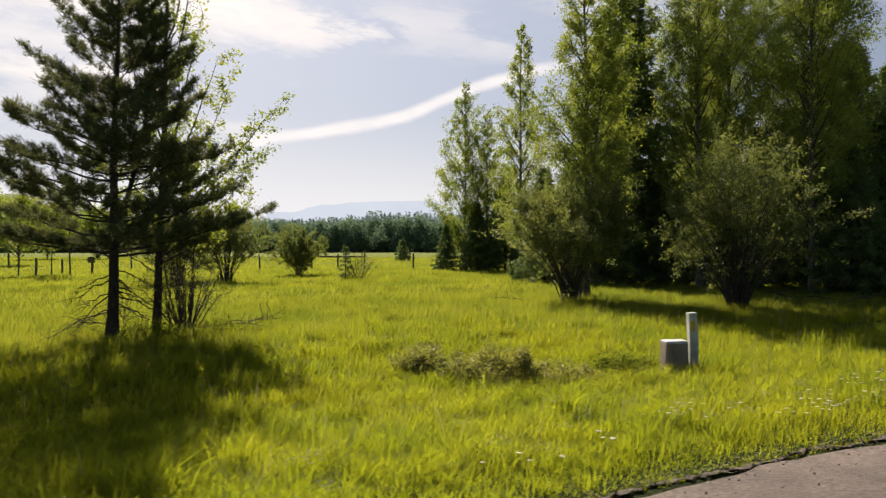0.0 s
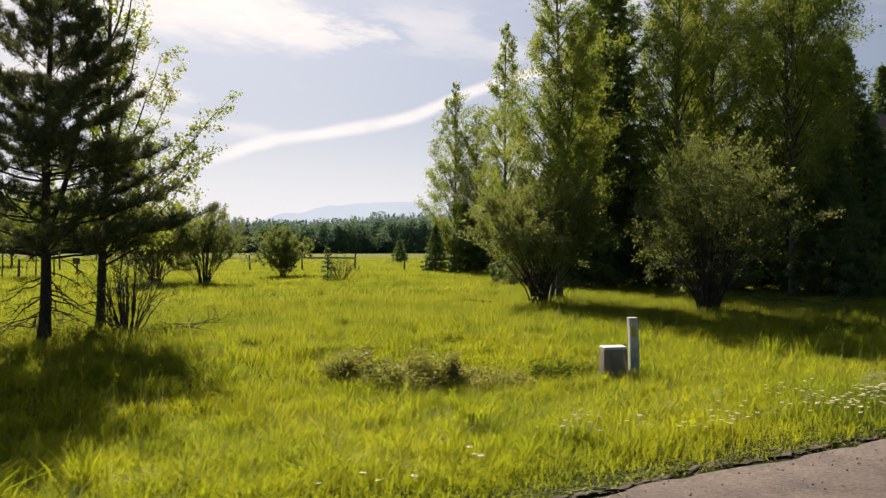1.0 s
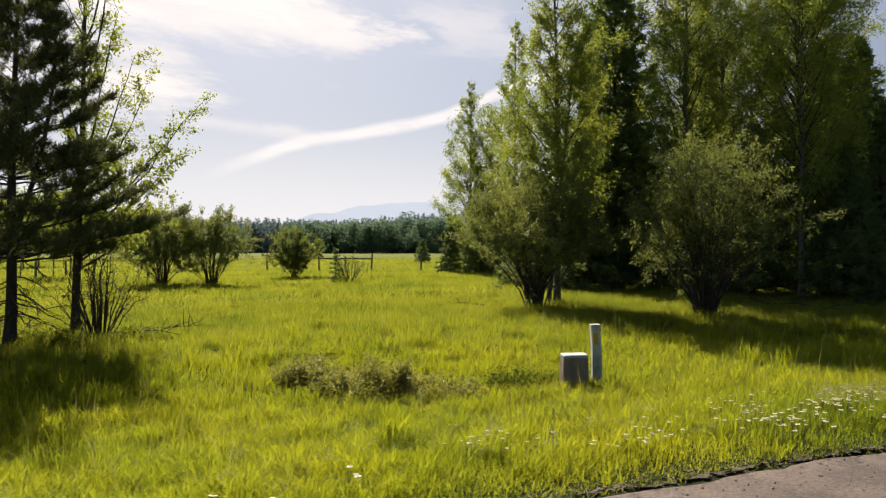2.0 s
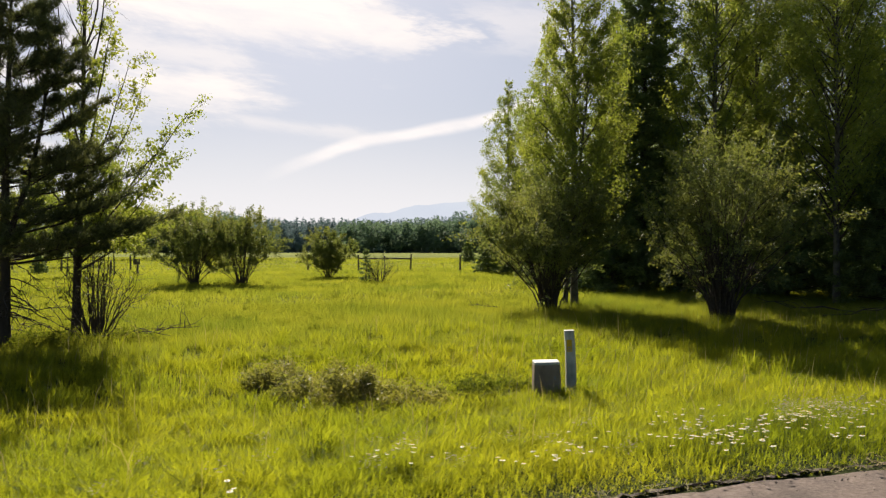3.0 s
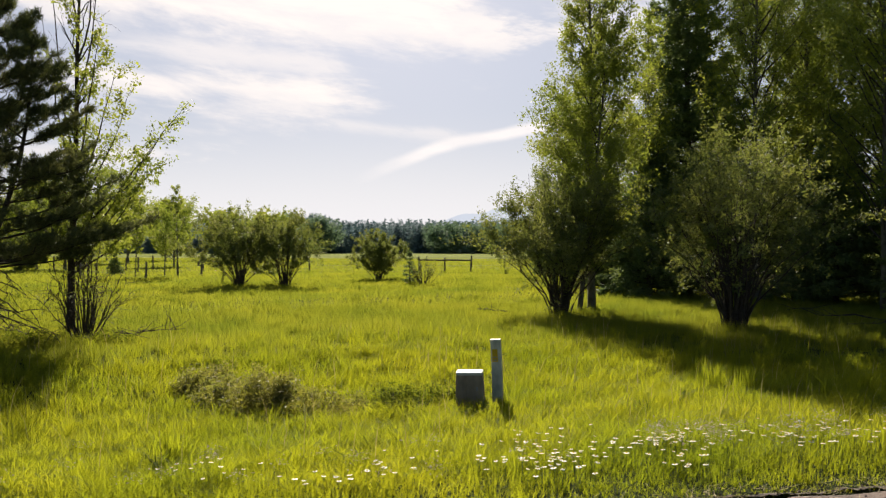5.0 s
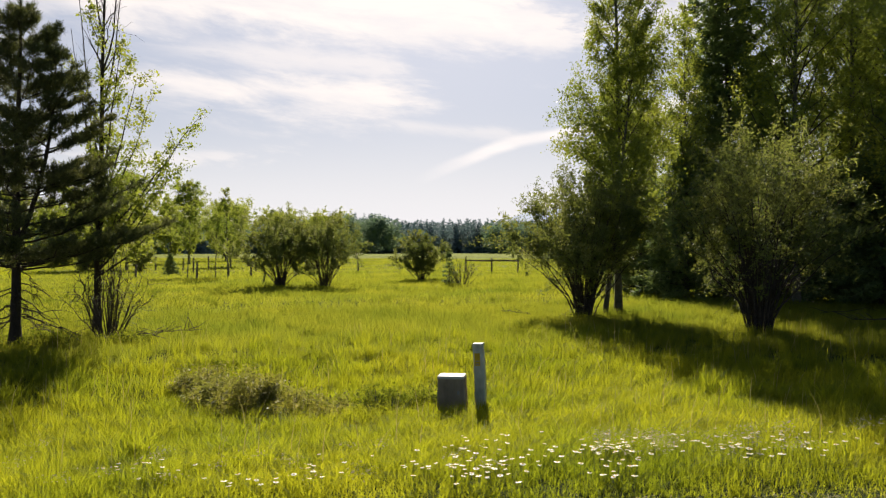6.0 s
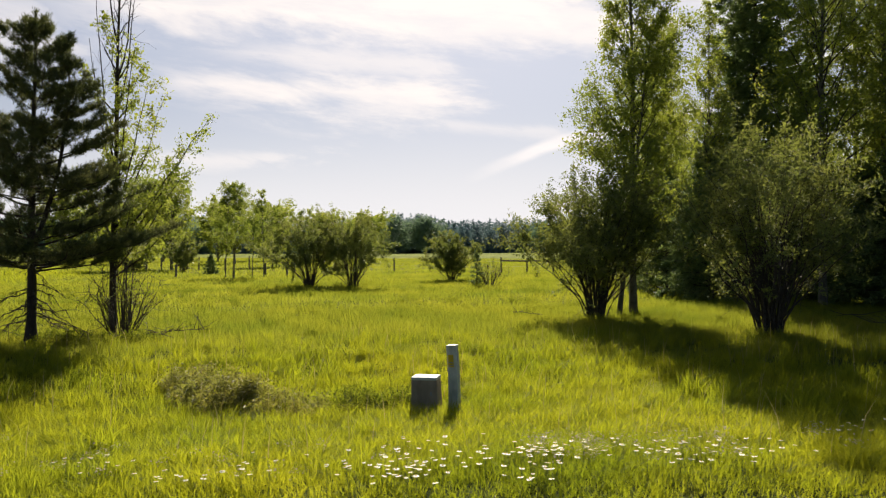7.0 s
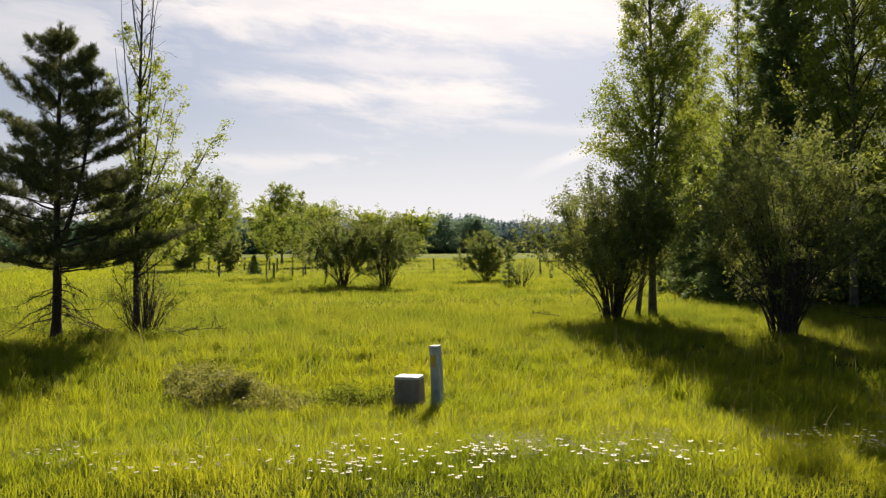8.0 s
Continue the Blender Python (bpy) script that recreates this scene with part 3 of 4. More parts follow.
def build_far_wood():
    """The wood beyond the field: many small trees, joined, each a crown of leafy clumps; its top rises and falls."""
    rng = np.random.default_rng(21)
    skyline = lambda d: 13.9 + 3.0 * math.exp(-((d + 24.5) / 3.4) ** 2) + 3.0 * float(smooth(-9, -3, d)) + 2.4 * math.exp(-((d + 41) / 4) ** 2)
    for name, mat, near, count, conifer, label in (("far_wood", M_FARLEAF_HAZED, 292, 760, False, "distant hazy belt of green broadleaf trees beyond the field"), ("far_conifers", M_FARDARK_HAZED, 322, 1650, True, "distant hazy dark spruce wood behind the field")):
        b = Bunch()
        for k in range(count):
            deg = -76 + 124 * (k + rng.uniform(0, 1)) / count
            a = radians(deg)
            dist = near + rng.uniform(0, 36) + 8 * math.sin(a * 7)
            if not conifer and (-21 < deg < -14.2 or -37.5 < deg < -30):
                continue
            x, y = dist * math.sin(a), dist * math.cos(a)
            tall = skyline(deg) * rng.uniform(0.84, 1.02) * (1.05 if conifer else 1.0)
            if conifer:
                wide, n = rng.uniform(2.6, 3.8), 330
                u = rng.uniform(0, 1, n) ** 1.25
                t = rng.uniform(0, 2 * np.pi, n)
                r = wide * (1.03 - u) ** 0.85 * np.sqrt(rng.uniform(0.1, 1.0, n))
                c = np.stack([x + r * np.cos(t), y + r * np.sin(t), u * tall], 1)
                size = 0.80 * (1.2 - 0.75 * u)
            else:
                wide, n, m = rng.uniform(3.2, 5.4), 620, 15
                v = unit(rng.standard_normal((m, 3))) * rng.uniform(0.35, 0.8, (m, 1))
                heart = np.array([x, y, tall * 0.5]) + v * np.array([wide, wide, tall * 0.52])
                pick = rng.integers(0, m, n)
                lump = rng.uniform(1.1, 2.3, m)
                c = heart[pick] + unit(rng.standard_normal((n, 3))) * (lump[pick] * rng.uniform(0.75, 1.05, n))[:, None]
                c[:, 2] = np.clip(c[:, 2], 0.1, tall)
                size = np.full(n, 0.52)
            tri = c[:, None, :] + rng.standard_normal((n, 3, 3)) * np.array([0.75, 0.75, 0.6]) * size[:, None, None]
            b.add(tri.reshape(-1, 3), np.arange(n * 3).reshape(-1, 3))
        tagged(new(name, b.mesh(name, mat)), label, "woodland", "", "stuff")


def build_ridges():
    rng = np.random.default_rng(8)
    for name, dist, a0, a1, tops, low, high in (
            ("backdrop_mountain", 4000, -18.0, 8, 0, (0.372, 0.396, 0.452), (0.402, 0.424, 0.470)),
            ("backdrop_hills", 3800, -75, -14, 1, (0.336, 0.376, 0.456), (0.368, 0.400, 0.472))):
        n = 120
        a = np.radians(np.linspace(a0, a1, n))
        s = np.linspace(0, 1, n)
        if tops == 0:
            d = -18 + 26 * s
            e = 1.9 + 1.25 * smooth(-15.5, -12.0, d) + 0.75 * smooth(-11.5, -8.6, d) + 0.25 * smooth(-8.2, -6.5, d) - 0.4 * smooth(-3, 6, d) - 1.9 * smooth(-15.5, -18, d)
        else:
            e = 1.5 + 0.35 * np.sin(s * 9) + 0.25 * np.sin(s * 23 + 1)
            e = e * smooth(0.0, 0.05, s) * smooth(1.0, 0.93, s)
        e = np.radians(np.maximum(0.02, e * 0.90 + 0.05 * np.cumsum(rng.standard_normal(n)) * 0.3))
        v = []
        for k, back in enumerate((0, 60, 300)):
            d = dist + back
            z = (0 if k == 0 else 1) * dist * np.tan(e) * (1 if k == 1 else 0.4)
            v.append(np.stack([d * np.sin(a), d * np.cos(a), z + (0 if k else -20)], 1))
        i = (np.arange(2)[:, None] * n + np.arange(n - 1)[None, :]).ravel()
        tagged(new(name, mesh(name, np.concatenate(v), np.stack([i, i + 1, i + n + 1, i + n], 1), ridge_material(name, low, high))), "pale blue hazy mountain ridge on the horizon", "mountain", "", "structure")


build_ground()
build_road()
build_far_wood()
build_ridges()


# ---- grass ----
def blades(name, spots, rng, tall, wide, bend, label, mat=M_GRASS, fine=True, category="grass"):
    n = len(spots)
    x, y = spots[:, 0], spots[:, 1]
    z = height(x, y) - 0.02
    a = rng.uniform(0, 2 * np.pi, n)
    side = np.stack([np.cos(a), np.sin(a), np.zeros(n)], 1) * wide[:, None]
    lean = rng.uniform(0, 2 * np.pi, n)
    off = np.stack([np.cos(lean), np.sin(lean), np.zeros(n)], 1) * (tall * bend * np.abs(rng.standard_normal(n)))[:, None] + np.array([0.06, -0.02, 0]) * tall[:, None]
    root = np.stack([x, y, z], 1)
    up = np.array([0, 0, 1.0])
    if fine:
        mid = root + up * tall[:, None] * 0.55 + off * 0.35
        tip = root + up * tall[:, None] * (1 - 0.25 * bend) + off
        v = np.stack([root - side, root + side, mid - side * 0.8, mid + side * 0.8, tip], 1).reshape(-1, 3)
        k = np.arange(n)[:, None] * 5
        f = np.concatenate([k + [0, 1, 3], k + [0, 3, 2], k + [2, 3, 4]])
    else:
        tip = root + up * tall[:, None] + off
        v = np.stack([root - side, root + side, tip], 1).reshape(-1, 3)
        f = np.arange(n * 3).reshape(-1, 3)
    return tagged(new(name, mesh(name, v, f, mat)), label, category, "", "stuff")


def scatter(rng, x0, x1, y0, y1, density):
    n = int((x1 - x0) * (y1 - y0) * density)
    return np.stack([rng.uniform(x0, x1, n), rng.uniform(y0, y1, n)], 1)


def patchy(x, y, s=0.8, seed=0.0):
    """A smooth field from 0 to 1, for tufts and clearings."""
    return 0.5 + 0.25 * (np.sin(x * s * 1.7 + seed) * np.cos(y * s * 2.1 + seed * 2) + np.sin((x + y) * s * 0.9 + 1.3 + seed) * np.sin((x - 1.6 * y) * s * 1.3 + seed))


def build_grass():
    rng = np.random.default_rng(11)
    view = lambda p: (p[:, 0] > -6.5 - 0.35 * (p[:, 1] - 4)) & (p[:, 0] < 5 + 0.62 * p[:, 1])
    # a short dense sward first
    near = scatter(rng, -9, 13, 1.5, 15, 2300)
    d = verge(near[:, 0], near[:, 1])
    keep = (d > -0.03) & (d < 7.5) & view(near) & (rng.uniform(size=len(near)) < 1.0 - 0.45 * smooth(3.0, 6.0, d))
    near, d = near[keep], d[keep]
    lump = patchy(near[:, 0], near[:, 1], 2.6) * 0.6 + patchy(near[:, 0], near[:, 1], 7.5, 3.0) * 0.4
    lump = smooth(0.28, 0.72, lump)
    tall = (0.045 + 0.08 * smooth(-0.05, 0.7, d) + 0.155 * lump * smooth(0.1, 1.2, d)) * rng.uniform(0.55, 1.35, len(near))
    blades("verge_grass", near, rng, tall, rng.uniform(0.0018, 0.0038, len(near)) * (1 + 0.07 * np.clip(d, 0, 8)), 0.75, "short lush yellow-green verge grass")
    # then tufts, each a handful of longer blades that fan out
    seats = scatter(rng, -9, 13, 1.5, 17, 15)
    d = verge(seats[:, 0], seats[:, 1])
    seats = seats[(d > 0.12) & (d < 9) & view(seats) & (rng.uniform(size=len(seats)) < 0.25 + 1.0 * patchy(seats[:, 0], seats[:, 1], 1.3, 4.0))]
    many = rng.integers(18, 46, len(seats))
    tuft = np.repeat(seats, many, 0)
    high = np.repeat(rng.uniform(0.16, 0.42, len(seats)) * (0.45 + 0.45 * smooth(0, 1.5, verge(seats[:, 0], seats[:, 1]))), many)
    spread = np.repeat(rng.uniform(0.02, 0.07, len(seats)), many)[:, None]
    tuft = tuft + rng.standard_normal(tuft.shape) * spread
    blades("grass_tufts", tuft, rng, high * rng.uniform(0.55, 1.15, len(tuft)), rng.uniform(0.0020, 0.0042, len(tuft)), 0.5, "long-bladed tufts standing over the verge grass")
    # a few great tussocks at the near end of the verge
    seats = np.array([(-2.05, 5.05), (-2.35, 4.9), (-1.85, 4.85), (-2.75, 4.45), (-3.3, 5.2), (-1.5, 5.6), (1.2, 7.4), (6.1, 12.4), (6.5, 12.0), (7.4, 11.8), (7.9, 12.3)])
    many = rng.integers(130, 240, len(seats))
    tuft = np.repeat(seats, many, 0) + rng.standard_normal((many.sum(), 2)) * 0.09
    blades("tussocks", tuft, rng, rng.uniform(0.25, 0.55, len(tuft)), rng.uniform(0.003, 0.007, len(tuft)), 0.5, "tall bright tussocks of long-bladed grass")
    seats = np.array([(3.60, 10.44), (3.74, 10.55), (2.92, 10.42), (3.30, 10.22), (3.10, 10.20)])
    many = np.array([70, 80, 60, 26, 26])
    tuft = np.repeat(seats, many, 0) + np.random.default_rng(5).standard_normal((many.sum(), 2)) * 0.06
    rng5 = np.random.default_rng(6)
    blades("post_tuft", tuft, rng5, rng5.uniform(0.10, 0.30, len(tuft)), rng5.uniform(0.0025, 0.005, len(tuft)), 0.5, "grass left standing round the marker post and box")
    mid = scatter(rng, -22, 22, 6, 30, 1300)
    d = verge(mid[:, 0], mid[:, 1])
    keep = (d >= 7.0) & (d < 16) & (np.abs(mid[:, 0] + 0.5) < 5 + 0.72 * mid[:, 1])
    mid = mid[keep]
    tuft = patchy(mid[:, 0], mid[:, 1], 1.6, 1.0) * 0.5 + patchy(mid[:, 0], mid[:, 1], 5.0, 3.0) * 0.5
    tall = (0.05 + 0.19 * smooth(0.25, 0.75, tuft)) * rng.uniform(0.5, 1.3, len(mid))
    blades("meadow_grass", mid, rng, tall, rng.uniform(0.004, 0.008, len(mid)), 0.55, "yellow-green meadow grass", M_FIELD, False)
    far = scatter(rng, -62, 34, 15, 62, 190)
    d = verge(far[:, 0], far[:, 1])
    keep = (d >= 15.5) & (d < 54) & (rng.uniform(size=len(far)) < 1 - 0.85 * smooth(26, 54, d)) & (far[:, 0] > -9 - 0.95 * far[:, 1]) & (far[:, 0] < 2 + 0.62 * far[:, 1])
    far = far[keep]
    tuft = patchy(far[:, 0], far[:, 1], 0.9, 5.0) * 0.5 + patchy(far[:, 0], far[:, 1], 2.9, 6.0) * 0.5
    tall = (0.05 + 0.20 * tuft) * rng.uniform(0.5, 1.3, len(far))
    blades("field_grass", far, rng, tall, rng.uniform(0.010, 0.020, len(far)), 0.55, "open field of yellow-green grass", M_FIELD, False)
    out = scatter(rng, -120, 60, 34, 120, 16)
    keep = (out[:, 0] > -12 - 1.0 * out[:, 1]) & (out[:, 0] < 0.45 * out[:, 1]) & (rng.uniform(size=len(out)) < smooth(28, 50, verge(out[:, 0], out[:, 1])))
    out = out[keep]
    tall = (0.08 + 0.14 * patchy(out[:, 0], out[:, 1], 0.4, 2.0)) * rng.uniform(0.6, 1.3, len(out))
    blades("distant_grass", out, rng, tall, rng.uniform(0.025, 0.055, len(out)), 0.5, "far field of yellow-green grass", M_FIELD, False)
    # rougher grass all round, beyond the verge
    ring = scatter(rng, -45, 45, -30, 45, 26)
    d = verge(ring[:, 0], ring[:, 1])
    shown = ((d > 0) & (d < 8) & view(ring)) | ((d >= 7) & (np.abs(ring[:, 0] + 0.5) < 5 + 0.72 * ring[:, 1]))
    ring = ring[((d > 0.1) | (d < -6.7)) & ~shown]
    blades("rough_grass", ring, rng, rng.uniform(0.10, 0.32, len(ring)), rng.uniform(0.012, 0.026, len(ring)), 0.6, "rough yellow-green grass beyond the verge", M_GRASS, False)
    # darker broad-leaved weeds in loose clumps
    seats = scatter(rng, -26, 16, 5, 40, 0.55)
    d = verge(seats[:, 0], seats[:, 1])
    seats = seats[(d > 1.2) & (d < 32) & (seats[:, 0] > -8 - 0.8 * seats[:, 1])]
    many = rng.integers(20, 90, len(seats))
    weed = np.repeat(seats, many, 0) + rng.standard_normal((many.sum(), 2)) * np.repeat(rng.uniform(0.05, 0.20, len(seats)), many)[:, None]
    blades("meadow_weeds", weed, rng, rng.uniform(0.10, 0.32, len(weed)), rng.uniform(0.005, 0.010, len(weed)), 0.5, "darker green weeds in loose clumps in the grass", M_WEED, category="weeds")
    # pale flowering stalks
    stalk = scatter(rng, -10, 14, 4, 26, 9)
    d = verge(stalk[:, 0], stalk[:, 1])
    stalk = stalk[(d > 1.0) & (d < 9) & view(stalk) & (rng.uniform(size=len(stalk)) < patchy(stalk[:, 0], stalk[:, 1], 0.7, 8.0))]
    blades("seed_stalks", stalk, rng, rng.uniform(0.35, 0.62, len(stalk)), rng.uniform(0.002, 0.004, len(stalk)), 0.3, "thin pale flowering grass stalks", M_STRAW)


build_grass()


# ---- the marker post and the utility pedestal ----
def rounded_box(w, d, h, bevel=0.012, taper=0.0, cut=4):
    bm = bmesh.new()
    bmesh.ops.create_cube(bm, size=1)
    for v in bm.verts:
        k = 1 + (taper if v.co.z > 0 else 0)
        v.co = Vector((v.co.x * w * k, v.co.y * d * k, (v.co.z + 0.5) * h))
    bmesh.ops.bevel(bm, geom=list(bm.edges), offset=bevel, segments=2, affect="EDGES", profile=0.6)
    return bm


def bm_part(name, bm, mat, parent, label="", m=None):
    if m is not None:
        bm.transform(m)
    me = bpy.data.meshes.new(name)
    bm.to_mesh(me)
    bm.free()
    me.materials.append(mat)
    return part(name, me, parent, label)


M_WHITE = surface("weathered_white_paint", [(0.28, (0.36, 0.38, 0.34)), (0.5, (0.60, 0.61, 0.57)), (0.8, (0.72, 0.72, 0.68))], 9, 0.6, 0.25, 60, (1, 1, 0.35), 5.0)
M_YELLOW = surface("yellow_sticker", [(0.3, (0.55, 0.36, 0.02)), (0.7, (0.75, 0.50, 0.03))], 12, 0.5, 0.1)
M_CONCRETE = surface("grey_pedestal", [(0.25, (0.22, 0.17, 0.13)), (0.5, (0.355, 0.28, 0.22)), (0.8, (0.45, 0.37, 0.295))], 8, 0.8, 0.4, 40, (1, 1, 0.3), 4.0)
M_LID = surface("pale_lid", [(0.3, (0.50, 0.50, 0.48)), (0.7, (0.66, 0.66, 0.64))], 10, 0.6, 0.2)
M_METAL = surface("dull_metal", [(0.3, (0.22, 0.22, 0.22)), (0.7, (0.35, 0.35, 0.35))], 40, 0.45, 0.2)

BOX_TURN = 8.0


def build_box():
    root = thing("utility_pedestal", 3.19, 10.48, "squat grey weathered utility pedestal with a pale lid in grass", "utility box")
    top = 0.30 - root.location.z
    turn = pose(0, 0, 0, 1.5, -1.0, BOX_TURN)
    bm = rounded_box(0.35, 0.24, top - 0.02, 0.022, -0.10)
    bm_part("body", bm, M_CONCRETE, root, "", turn @ pose(0, 0, -0.06))
    bm = rounded_box(0.318, 0.22, 0.04, 0.018)
    bm_part("lid", bm, M_LID, root, "pale worn lid with rounded edges", turn @ pose(0, 0, top - 0.095))
    bm = rounded_box(0.25, 0.010, top * 0.55, 0.004)
    bm_part("door", bm, M_CONCRETE, root, "", turn @ pose(0, -0.113, 0.10, -1.3))
    bm = rounded_box(0.022, 0.016, 0.045, 0.004)
    bm_part("latch", bm, M_METAL, root, "dull metal latch", turn @ pose(0.09, -0.119, top * 0.5))


def build_post():
    root = thing("marker_post", 3.49, 10.62, "square white marker post with a yellow sticker, leaning", "marker post")
    top = 0.60 - root.location.z
    turn = pose(0, 0, 0, 1.0, -2.2, 4)
    bm = rounded_box(0.125, 0.115, top, 0.008, -0.05)
    bmesh.ops.subdivide_edges(bm, edges=[e for e in bm.edges if abs(e.verts[0].co.z - e.verts[1].co.z) > 0.3], cuts=6)
    for v in bm.verts:
        v.co.x += 0.016 * math.sin(v.co.z * 3.2)
    bm_part("post", bm, M_WHITE, root, "", turn)
    bm = rounded_box(0.124, 0.114, 0.022, 0.007)
    bm_part("cap", bm, M_WHITE, root, "", turn @ pose(0.009, 0, top - 0.01))
    bm = rounded_box(0.066, 0.006, 0.15, 0.002)
    bm_part("sticker", bm, M_YELLOW, root, "faded yellow warning sticker", turn @ pose(0.002, -0.0575, top - 0.25))
    for z in (0.20, 0.235):
        bm = rounded_box(0.046, 0.004, 0.012, 0.001)
        bm_part("sticker_line", bm, M_METAL, root, "", turn @ pose(0.002, -0.0612, top - z))


build_box()
build_post()


# ---- trees and shrubs by the road ----
pine(thing("pine_tree", -5.22, 11.95, "open dark pine with two leaders and dead lower limbs", "pine tree"), 3, 6.0,
     [(0.10, 0.05, 0, 6.0, 0.078, 17, 1.8), (0.50, 0.42, 1.7, 5.2, 0.036, 8, 1.25)],
     [(1.55, (2.25, 1.2, 2.15)), (1.6, (1.7, 0.7, 1.9)), (1.7, (1.5, 1.6, 2.0)), (1.45, (1.2, 0.9, 1.6)), (1.9, (1.9, 0.5, 2.5)), (1.5, (-2.0, -0.2, 1.75)), (1.75, (-1.9, 0.5, 2.1)),
      (1.6, (-1.3, -1.0, 1.7)), (2.2, (1.5, 1.3, 2.9)), (1.5, (0.5, 1.7, 1.8)), (1.65, (0.9, -1.0, 1.85)), (1.4, (-0.9, 1.3, 1.6)),
      (2.6, (-1.7, 0.2, 3.1)), (3.2, (-1.45, -0.3, 3.7)), (2.9, (-1.2, 0.9, 3.3)), (3.6, (-1.05, 0.1, 4.3)), (2.4, (-1.4, -0.9, 2.8)), (2.7, (1.3, 0.9, 3.4)), (3.3, (1.0, 1.1, 4.1))])
poplar = thing("poplar_tree", -5.22, 13.85, "slim poplar with a bare dying top and light green leaves", "poplar tree")
broadleaf(poplar, 12, 8.3, 0.070, 1.3, 1.05, 42, 17000, 0.037, M_BARK, M_ASPEN, (0.25, -0.1), 1.6, 0.42, profile=lambda u: (1.0 - 0.45 * u) * (0.7 + 0.3 * math.sin(u * 14)), fluff=0.055,
          long_limbs=((2.0, (2.25, 0.15, 4.15), 1.0), (1.7, (1.9, -0.1, 3.1), 1.3), (2.6, (1.25, -0.3, 4.9), 0.9), (2.9, (0.95, -0.4, 5.6), 0.6), (1.5, (-1.2, 0.3, 3.0), 1.0), (1.3, (1.55, 0.1, 2.2), 1.5), (1.4, (1.1, -0.5, 2.9), 1.3), (1.6, (0.7, 0.6, 3.4), 1.1), (1.7, (1.75, 0.1, 3.6), 1.3), (2.2, (1.35, -0.2, 4.35), 1.1), (1.4, (1.6, -0.3, 2.6), 1.3)),
          bare_limbs=((3.4, (-0.55, 0.1, 7.2)), (5.2, (0.62, 0.1, 7.9)), (5.9, (0.02, -0.2, 8.2)), (4.6, (0.75, -0.1, 6.9)), (3.2, (-0.75, 0.2, 6.1))))
willow(thing("dry_shrub", -4.62, 13.5, "bare grey multi-stemmed dead shrub at the poplar's foot", "shrub"), 31, 1.95, 0.85, 36, 420, 0.04, 0.4, M_WILLOW, 0.7)


def aspen(x, y, tall, seed, radius=1.5, base=1.2, n=9000, leaf=0.055, girth=None, lean=(0, 0), split=False, limbs=44, label="tall slender aspen with fluttering green leaves", profile=None):
    root = thing("aspen_tree", x, y, label, "aspen tree", "aspens of the grove")
    return broadleaf(root, seed, tall, girth or 0.0075 * tall, base, radius, limbs, n, leaf, M_PALE, M_ASPEN, lean, 1.3, 0.0, split, profile)


def spire(u):
    """Broadest low down, narrowing evenly to a point."""
    return (1.02 - u) ** 0.75 * (0.55 + 0.45 * min(1.0, u * 6))


def column(u):
    return (1.0 - 0.72 * u) * (0.55 + 0.45 * min(1.0, u * 6))


aspen(4.05, 21.4, 11.5, 41, 1.75, 1.5, 46000, 0.041, split=True, limbs=66, profile=column)
aspen(3.75, 20.95, 7.4, 42, 1.6, 1.4, 26000, 0.041, split=True, limbs=44, lean=(0.9, 0.2), profile=column)
willow(thing("willow_shrub", 3.35, 20.2, "broad willow shrub under tall aspens, many grey stems", "willow shrub"), 51, 3.75, 2.05, 58, 56000, 0.045, 0.52, flare=1.6, twigs=16)
willow(thing("willow_shrub", 7.12, 18.35, "large rounded willow shrub with grey stems and olive leaves", "willow shrub"), 52, 4.3, 1.9, 60, 50000, 0.045, 0.54, flare=1.45, twigs=16)
willow(thing("willow_shrub", -10.2, 29.2, "rounded willow shrub standing in the meadow", "willow shrub"), 53, 3.2, 2.4, 40, 40000, 0.050, 0.50, flare=1.7)
willow(thing("willow_shrub", -8.5, 29.8, "upright willow shrub beside its twin in the meadow", "willow shrub"), 54, 3.4, 1.75, 36, 29000, 0.050, 0.48, flare=1.7)
willow(thing("willow_shrub", -7.1, 37.3, "small domed willow shrub beside the field fence", "willow shrub"), 55, 2.75, 1.55, 30, 23000, 0.052, 0.36, flare=1.5)
willow(thing("dry_shrub", -3.65, 33.0, "sparse half-dead little shrub in the meadow", "shrub"), 56, 1.4, 1.0, 24, 900, 0.05, 0.3, M_WILLOW, 0.5)

aspen(3.5, 34.0, 11.5, 43, 1.75, 1.0, 30000, 0.050, limbs=80, profile=spire)
aspen(1.3, 46.0, 11.6, 44, 2.4, 0.3, 36000, 0.056, limbs=90, profile=spire)
aspen(2.6, 45.0, 9.5, 45, 2.3, 0.3, 26000, 0.056, limbs=80, profile=spire)
aspen(5.6, 27.0, 9.5, 46, 0.95, 1.2, 16000, 0.046, limbs=70)
for k, (x, y, tall) in enumerate([(8.6, 25.5, 13), (10.4, 27.5, 14), (12.2, 25.5, 13), (13.8, 28.5, 14.5), (11.4, 23.5, 11.5), (10.0, 30.5, 13.5), (12.8, 31.5, 13.0)]):
    aspen(x, y, tall, 60 + k, 2.0, 1.8, 48000, 0.046, limbs=80)

